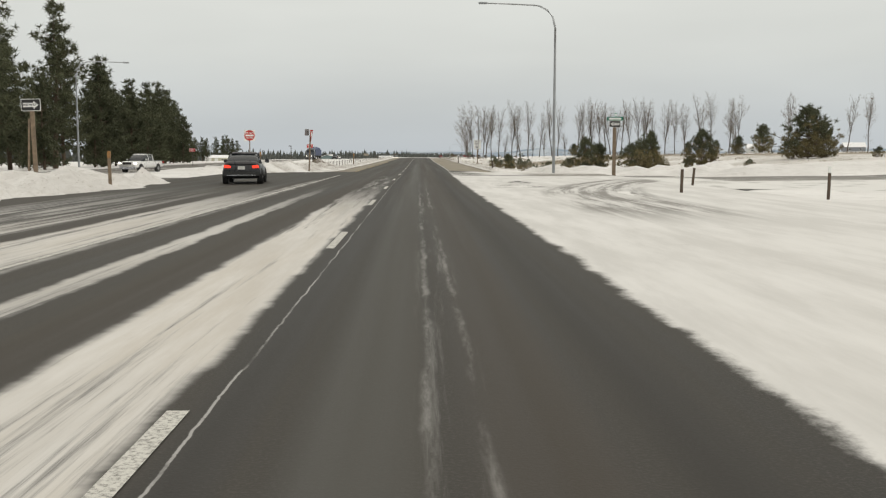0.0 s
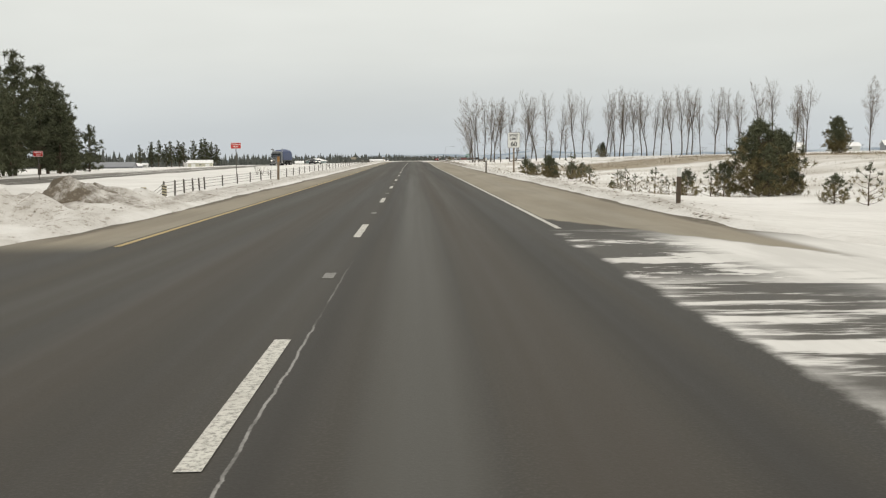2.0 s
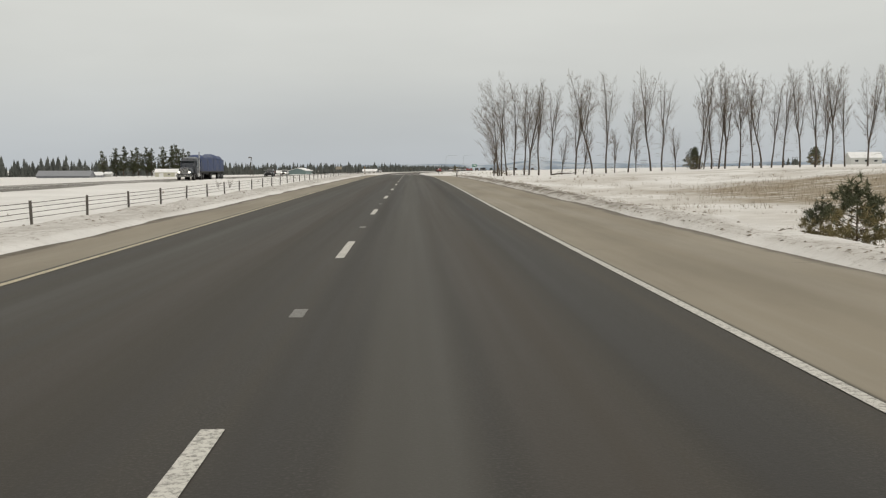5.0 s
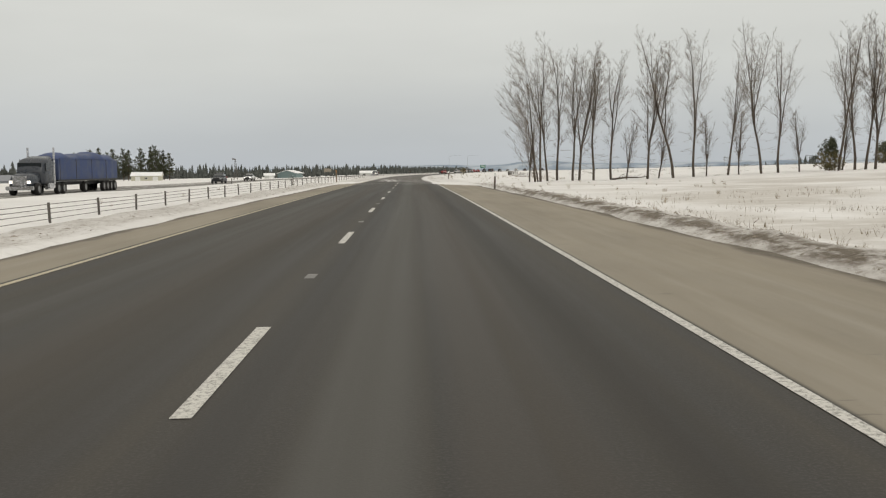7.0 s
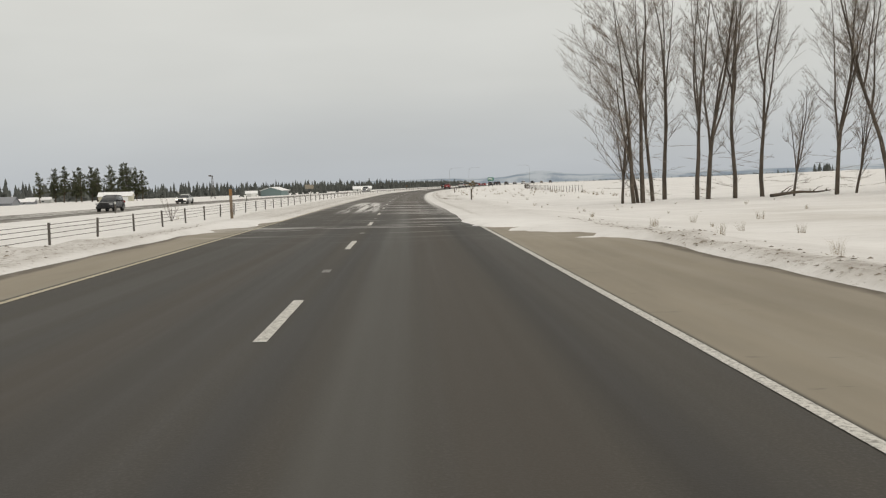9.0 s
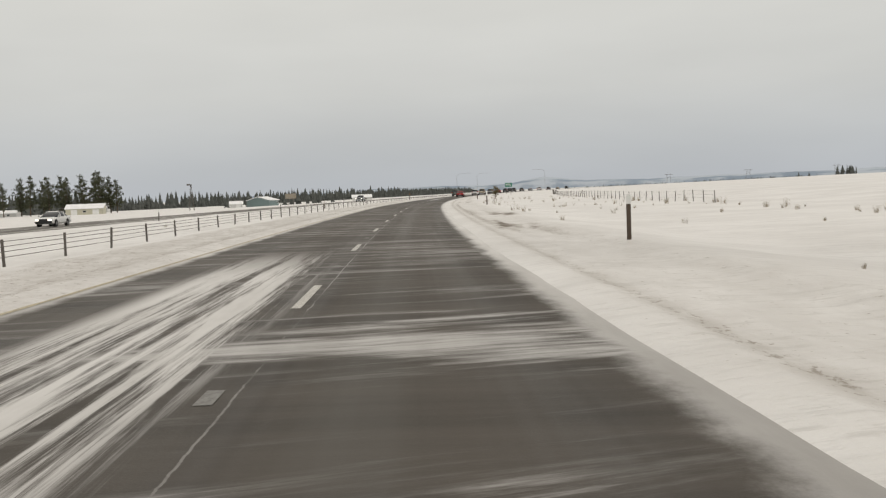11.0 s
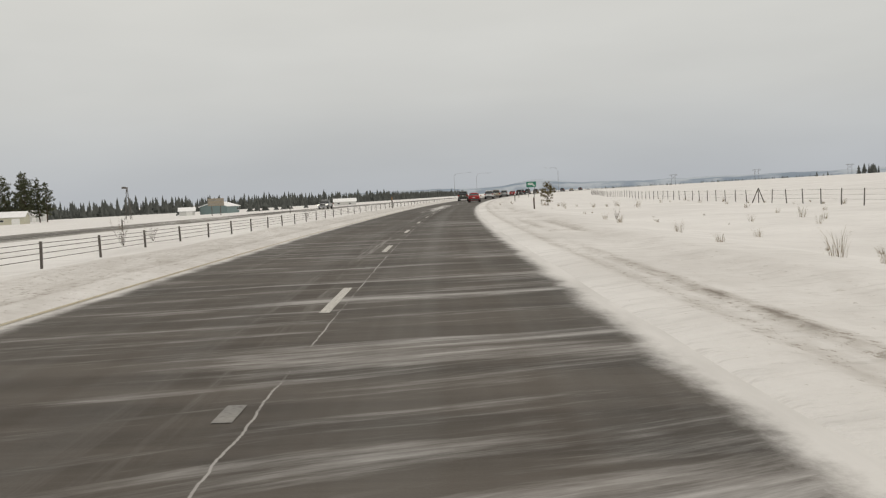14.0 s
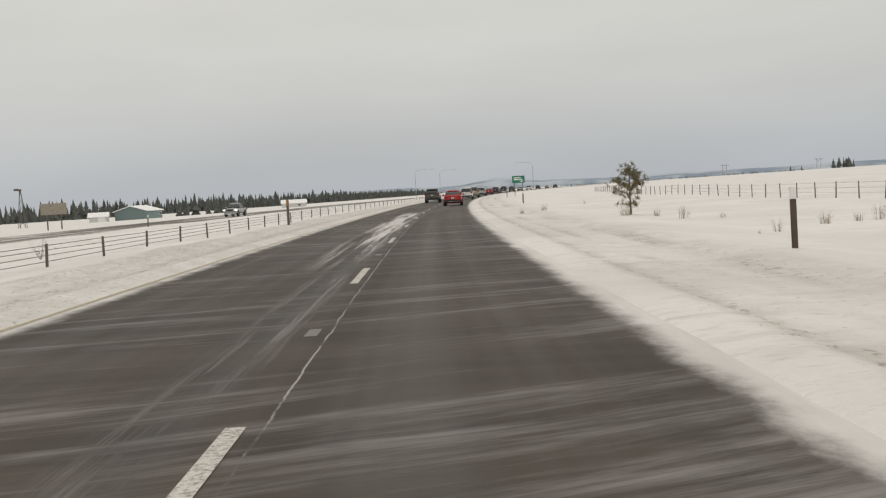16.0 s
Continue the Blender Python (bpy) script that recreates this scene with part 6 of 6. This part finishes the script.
park(build_vehicle("pickup", "grey_pickup", P_SILVER, "grey pickup truck with lit headlamps on the opposite road", False, True), -31.2, 596, 180, far=True)


def build_queue():
    models = {}
    rows = [("suv", P_WHITE, 1.8, 604), ("pickup", P_TAN, 1.9, 628), ("suv", P_SILVER, 1.8, 660), ("sedan", P_RED, 1.8, 690), ("suv", P_BLACK, 1.7, 716), ("pickup", P_BLACK, 1.8, 745), ("suv", P_GREEN, 1.8, 775), ("sedan", P_SILVER, 1.8, 806),
            ("pickup", P_WHITE, 1.8, 838), ("suv", P_BLACK, 1.8, 872), ("sedan", P_RED, -1.8, 700), ("suv", P_WHITE, -1.8, 668), ("suv", P_BLACK, -1.8, 760), ("sedan", P_TAN, 1.8, 905), ("suv", P_BLACK, 1.8, 940)]
    for kind, paint, u, y in rows:
        key = (kind, paint.name)
        word = {"suv": "sport utility car", "pickup": "pickup truck", "sedan": "car"}[kind]
        if key not in models:
            models[key] = park(build_vehicle(kind, word.replace(" ", "_"), paint, f"{paint.name.replace('_paint', '').replace('_', ' ')} {word} in the line of traffic ahead", group="line of traffic ahead"), u, y, 0)
        else:
            park(copy_thing(models[key], Matrix()), u, y, 0)


build_queue()


def build_lorry():
    """A tractor unit and a tarpaulined trailer."""
    blue = mat("blue_tarpaulin", (0.026, 0.046, 0.125), 0.6, vary=0.3, scale=0.8, fine=8, bump=0.3, dirt=(0.10, 0.11, 0.13), dirt_amount=0.5)
    cab_paint = car_paint("dark_cab_paint", (0.028, 0.034, 0.045))
    ob = thing("lorry", 0, 0, 0, "dark lorry with a blue tarpaulined trailer on the opposite road", "lorry")
    mesh_object("bonnet", *loft([(6.9, 0.95, 0.9, 1.9, 0.1), (7.2, 1.0, 0.8, 2.0, 0.12), (9.0, 0.92, 0.75, 1.75, 0.15), (9.25, 0.82, 0.8, 1.6, 0.1)], 5.0), cab_paint, ob, smooth=True)
    mesh_object("cab", *loft([(4.6, 1.18, 0.9, 3.2, 0.05), (4.8, 1.22, 0.8, 3.35, 0.06), (6.5, 1.22, 0.8, 3.1, 0.08), (7.25, 1.1, 0.9, 2.2, 0.08)], 6.0), cab_paint, ob, smooth=True)
    part("windscreen", boxed(-0.98, 0.98, 6.95, 7.02, 2.0, 2.75, bevel=0.02), GLASS, ob).matrix_basis = pose(0, 0.02, 0)
    for side in (-1, 1):
        part("side_window", boxed(side * 1.2 - 0.02, side * 1.2 + 0.02, 5.7, 6.6, 2.05, 2.75, bevel=0.01), GLASS, ob)
        mesh_object("exhaust_stack", *tube([(side * 1.12, 4.45, 0.9), (side * 1.12, 4.45, 4.1)], [0.09, 0.09], 10), CHROME, ob)
        part("fuel_tank", boxed(side * 1.0 - 0.28, side * 1.0 + 0.28, 4.6, 6.1, 0.45, 1.0, bevel=0.12), CHROME, ob, "chrome fuel tank")
        part("headlamp", boxed(side * 0.72 - 0.15, side * 0.72 + 0.15, 9.15, 9.28, 1.0, 1.25, bevel=0.03), HEAD_ON, ob)
    part("grille", boxed(-0.6, 0.6, 9.2, 9.3, 0.85, 1.65, bevel=0.03), CHROME, ob)
    part("front_bumper", boxed(-1.15, 1.15, 9.15, 9.4, 0.45, 0.78, bevel=0.05), CHROME, ob)
    part("chassis", boxed(-0.45, 0.45, -13.2, 8.8, 0.75, 1.05, bevel=0.02), TRIM, ob)
    part("trailer_body", boxed(-1.27, 1.27, -13.4, 3.9, 1.25, 3.1, bevel=0.06), blue, ob, "blue tarpaulin side")
    tarp = []
    for i in range(15):
        y = -13.38 + 17.26 * i / 14
        h = 3.55 + 0.18 * math.sin(i * 1.7) + (0.25 if 2 < i < 8 else 0)
        tarp.append((y, 1.265, 2.9, h - (0.3 if i in (0, 14) else 0), 0.25))
    mesh_object("tarpaulin", *loft(tarp, 3.0), blue, ob, smooth=True)
    part("side_rail", boxed(-1.29, 1.29, -13.42, 3.92, 1.13, 1.27, bevel=0.02), TRIM, ob)
    for y in (8.1, 3.5, 2.2, -3.6, -9.2, -10.4, -11.6, -12.8):
        for side in (-1, 1):
            wheel(ob, side * 1.02, y, 0.52, 0.34, side)
    for y in (-9.6, -5.2, -0.8, 3.4):
        for side in (-1, 1):
            part("strap", boxed(side * 1.275 - 0.012, side * 1.275 + 0.012, y - 0.05, y + 0.05, 1.2, 3.15), TRIM, ob)
    park(ob, -31.2, 288.5, 180, far=True)


build_lorry()


# ---- buildings and the distance ----
ROOF_SNOW = mat("roof_snow", (0.74, 0.74, 0.74), 0.8, vary=0.06, scale=0.6, fine=5, bump=0.2)


def siding(name, color):
    m, tree, b = principled(name, color, 0.6, 0.2, 0.4)
    coord = nd(tree, "ShaderNodeTexCoord")
    wave = nd(tree, "ShaderNodeTexWave", Scale=1.6)
    link(tree, coord.outputs["Object"], wave.inputs["Vector"])
    link(tree, mix_node(tree, wave.outputs[1], tuple(c * 0.85 for c in color), color), b.inputs["Base Color"])
    return m


def shed(name, x, y, turn, w, d, wall_h, ridge, wall, label, roof=None, doors=(), windows=(), base=None):
    z = float(land(x, y)) - 0.1 if base is None else base
    ob = thing(name, x, y, z, label, "building", turn=turn)
    verts = [(-w / 2, -d / 2, -1), (w / 2, -d / 2, -1), (w / 2, d / 2, -1), (-w / 2, d / 2, -1), (-w / 2, -d / 2, wall_h), (w / 2, -d / 2, wall_h), (w / 2, d / 2, wall_h), (-w / 2, d / 2, wall_h), (-w / 2, 0, ridge), (w / 2, 0, ridge)]
    faces = [(0, 1, 5, 4), (1, 2, 6, 9, 5), (2, 3, 7, 6), (3, 0, 4, 8, 7), (3, 2, 1, 0)]
    mesh_object("wall", verts, faces, wall, ob)
    o, t = 0.5, 0.25
    verts, faces = [], []
    k = (ridge - wall_h) / (d / 2)
    sec = [(-d / 2 - o, wall_h - o * k), (0, ridge), (d / 2 + o, wall_h - o * k), (d / 2 + o, wall_h - o * k + t), (0, ridge + t), (-d / 2 - o, wall_h - o * k + t)]
    for xx in (-w / 2 - o, w / 2 + o):
        verts += [(xx, yy, zz + 0.02) for yy, zz in sec]
    faces = [tuple(reversed(range(6))), tuple(range(6, 12))] + [(i, (i + 1) % 6, (i + 1) % 6 + 6, i + 6) for i in range(6)]
    mesh_object("roof", verts, faces, roof or ROOF_SNOW, ob)
    for cx, cw, ch in doors:
        part("door", boxed(cx - cw / 2, cx + cw / 2, -d / 2 - 0.06, -d / 2 + 0.02, -0.2, ch), SIGN_WHITE, ob)
    for cx, cw, cz in windows:
        win = part("window", boxed(cx - cw / 2, cx + cw / 2, -d / 2 - 0.05, -d / 2 + 0.02, cz - 0.5, cz + 0.5), SIGN_WHITE, ob)
        part("pane", boxed(cx - cw / 2 + 0.1, cx + cw / 2 - 0.1, -d / 2 - 0.07, -d / 2 - 0.051, cz - 0.4, cz + 0.4), GLASS, win)
    return ob


TEAL, CREAM, PALE, GREY_WALL = siding("teal_siding", (0.20, 0.27, 0.27)), siding("cream_siding", (0.55, 0.53, 0.42)), siding("pale_siding", (0.62, 0.62, 0.60)), siding("grey_siding", (0.24, 0.25, 0.27))
shed("barn", -73.5, 801, 68, 9, 13, 3.0, 4.7, TEAL, "blue-green metal barn with a snowy roof", windows=((3.5, 1.6, 1.9),))
shed("barn_annex", -86, 797, 10, 6, 5, 2.0, 3.2, PALE, "small white outbuilding beside the barn", doors=((1, 2.4, 2.2),))
shed("farm_shed", -163, 806, 6, 18, 8, 3.2, 5.2, CREAM, "cream farm shed with a snowy roof", doors=((-5, 3, 2.6), (5.5, 3.2, 2.6)), windows=((0, 1.8, 1.7),))
shed("low_shed", -214, 800, 6, 16, 7, 1.6, 3.0, GREY_WALL, "low grey farm building with a snowy roof", windows=((-4, 2, 1.0), (3, 2, 1.0)))
shed("white_shed", -190, 902, 5, 17, 8, 3.4, 5.6, PALE, "white rounded farm shed in the snow", doors=((-3, 3.4, 2.8), (4, 2.0, 2.2)))
shed("grey_building", -215, 755, 4, 32, 12, 1.4, 4.4, GREY_WALL, "long low building with a grey roof", roof=GREY_WALL)
shed("flat_house", -226, 860, 4, 15, 7, 2.2, 3.6, PALE, "low white house with a snowy roof", windows=((-4, 1.6, 1.2), (3, 1.6, 1.2)))
shed("house", 200, 560, -8, 13, 8, 3.0, 5.2, PALE, "white house far across the field", windows=((-4, 1.6, 1.6), (0, 1.6, 1.6), (4, 1.6, 1.6)))
shed("house", 232, 566, -8, 14, 8, 2.8, 4.6, PALE, "white house far across the field", windows=((-4, 1.6, 1.6), (2, 1.6, 1.6)))
shed("house", 262, 572, -8, 12, 8, 3.0, 5.4, GREY_WALL, "grey house far across the field", windows=((-3, 1.6, 1.6), (3, 1.6, 1.6)))
shed("house", -35, 1020, 5, 14, 8, 2.6, 4.4, PALE, "white house near the far end of the road", windows=((-4, 1.6, 1.4), (3, 1.6, 1.4)))


def windmill():
    x, y = -101.0, 766.0
    ob = thing("windmill_tower", x, y, float(land(x, y)), "thin steel windmill tower without sails", "tower")
    h = 11.5
    for sx in (-1, 1):
        for sy in (-1, 1):
            mesh_object("leg", *tube([(sx * 1.1, sy * 1.1, -0.3), (sx * 0.18, sy * 0.18, h)], [0.09, 0.06], 5), STEEL_DARK, ob)
    for k in range(5):
        z0, z1 = h * k / 5, h * (k + 1) / 5
        r0, r1 = 1.1 - 0.92 * z0 / h, 1.1 - 0.92 * z1 / h
        for sx, sy, tx, ty in ((-1, -1, 1, -1), (1, -1, 1, 1), (1, 1, -1, 1), (-1, 1, -1, -1)):
            mesh_object("brace", *tube([(sx * r0, sy * r0, z0), (tx * r1, ty * r1, z1)], [0.045, 0.045], 4), STEEL_DARK, ob)
    part("gearbox", boxed(-0.35, 0.35, -0.5, 0.5, h, h + 0.6, bevel=0.08), STEEL_DARK, ob)
    part("tail_vane", boxed(-1.9, -0.35, -0.03, 0.03, h + 0.1, h + 0.8), STEEL_DARK, ob)


windmill()


def field_fence():
    """Wire fence along the field."""
    x0, y0 = spot(25.2, 390.2), 390.2
    base = Vector((x0, y0, float(land(x0, y0))))
    ob = thing("field_fence", *base, "wire field fence on thin weathered posts in the snow", "fence")
    rng = random.Random(15)
    verts, faces = tube([(0, 0, -0.4), (0, 0, 1.0)], [0.04, 0.034], 7)
    pattern = mesh_object("post", verts, faces, STEEL_DARK, ob)
    lines = [[], [], []]
    for i in range(78):
        y = 390.2 + 3.3 * i
        x = spot(25.2, y)
        p = Vector((x, y, float(land(x, y)))) - base
        post = pattern if i == 0 else new("post", pattern.data)
        post.parent = ob
        post.matrix_basis = Matrix.Translation(p) @ pose(0, 0, 0, rng.uniform(-3, 3), rng.uniform(-4, 4), 0)
        for line, h in zip(lines, (0.92, 0.62, 0.34)):
            line.append(p + Vector((0, 0, h)))
    for line in lines:
        mesh_object("wire", *tube(line, [0.006] * len(line), 3), STEEL_DARK, ob)
    y = 390.2 + 3.3 * 25
    x = spot(25.2, y)
    p = Vector((x, y, float(land(x, y)))) - base
    for dx in (-0.55, 0.55):
        mesh_object("strut", *tube([p + Vector((dx, 0.1, -0.2)), p + Vector((0, 0, 1.15))], [0.045, 0.036], 6), STEEL_DARK, ob)


field_fence()


def fallen_log():
    x, y = 28.6, 326.6
    ob = thing("fallen_log", x, y, float(land(x, y)), "fallen dead poplar trunk with bare boughs lying in the snow", "log")
    rng = random.Random(3)
    mesh_object("trunk", *tube([(-0.4, 0, 0.10), (0.6, 0.05, 0.22), (1.9, 0.2, 0.34), (3.2, 0.25, 0.30), (4.4, 0.5, 0.42)], [0.13, 0.12, 0.10, 0.07, 0.03], 9), POPLAR_BARK, ob, smooth=True)
    for k in range(9):
        a = Vector((rng.uniform(0.4, 3.8), 0.2, 0.32))
        way = Vector((rng.uniform(0.1, 1.0), rng.uniform(-0.8, 0.8), rng.uniform(-0.1, 0.7))) * rng.uniform(0.5, 1.3)
        mesh_object("branch", *tube([a, a + way * 0.55 + Vector((0, 0, 0.08)), a + way], [0.04, 0.025, 0.008], 5), POPLAR_BARK, ob)


fallen_log()


def power_pylons():
    model = None
    for k, (x, y) in enumerate(((560, 1900), (700, 1880), (850, 1870), (1010, 1860), (430, 1910), (1170, 1850))):
        m = Matrix.Translation((x, y, float(land(x, y))))
        if model is None:
            model = thing("power_pylon", 0, 0, 0, "distant H-frame power line pylon on the horizon", "pylon", "power line pylons")
            for sx in (-3.2, 3.2):
                mesh_object("pole", *tube([(sx, 0, -1), (sx, 0, 17)], [0.2, 0.15], 6), STEEL_DARK, model)
            part("crossarm", boxed(-6.5, 6.5, -0.2, 0.2, 15.0, 15.5), STEEL_DARK, model)
            mesh_object("brace", *tube([(-3.2, 0, 9), (3.2, 0, 14)], [0.12, 0.12], 4), STEEL_DARK, model)
            mesh_object("brace", *tube([(3.2, 0, 9), (-3.2, 0, 14)], [0.12, 0.12], 4), STEEL_DARK, model)
            model.matrix_basis = m
        else:
            copy_thing(model, m)


power_pylons()


def far_hills():
    """A low range far off beyond the end of the road."""
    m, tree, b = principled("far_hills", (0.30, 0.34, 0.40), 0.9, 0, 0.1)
    # the haze of distance is mixed into the base colour as blue-grey
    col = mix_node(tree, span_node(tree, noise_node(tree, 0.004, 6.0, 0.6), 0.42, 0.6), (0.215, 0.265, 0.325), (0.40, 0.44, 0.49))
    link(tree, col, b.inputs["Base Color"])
    verts, faces = [], []
    n = 240
    for i in range(n + 1):
        a = -12 + 52 * i / n
        r = 4000 + 120 * float(rough(np.array(a), np.array(3.0), 3.0, 2))
        h = 12 + 26 * float(rough(np.array(a), np.array(1.0), 4.0, 6)) + 46 * math.exp(-((a - 8.3) / 1.9) ** 2) + 12 * math.exp(-((a - 12) / 1.6) ** 2) + 6 * float(rough(np.array(a), np.array(9.0), 0.8, 8)) + max(0, a - 10) * 1.2
        h *= 0.62 * min(1, (a + 12) / 10)
        x, y = r * math.sin(radians(a)), 456 + r * math.cos(radians(a))
        k = 1.07
        verts += [(x, y, -20), (x * 1.02, y * 1.02, 0.55 * h + 1), (x * k, y * k, h + 2)]
    for i in range(n):
        for j in (0, 1):
            o = 3 * i + j
            faces.append((o, o + 3, o + 4, o + 1))
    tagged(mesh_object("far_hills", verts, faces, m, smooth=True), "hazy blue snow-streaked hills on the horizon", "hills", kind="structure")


far_hills()
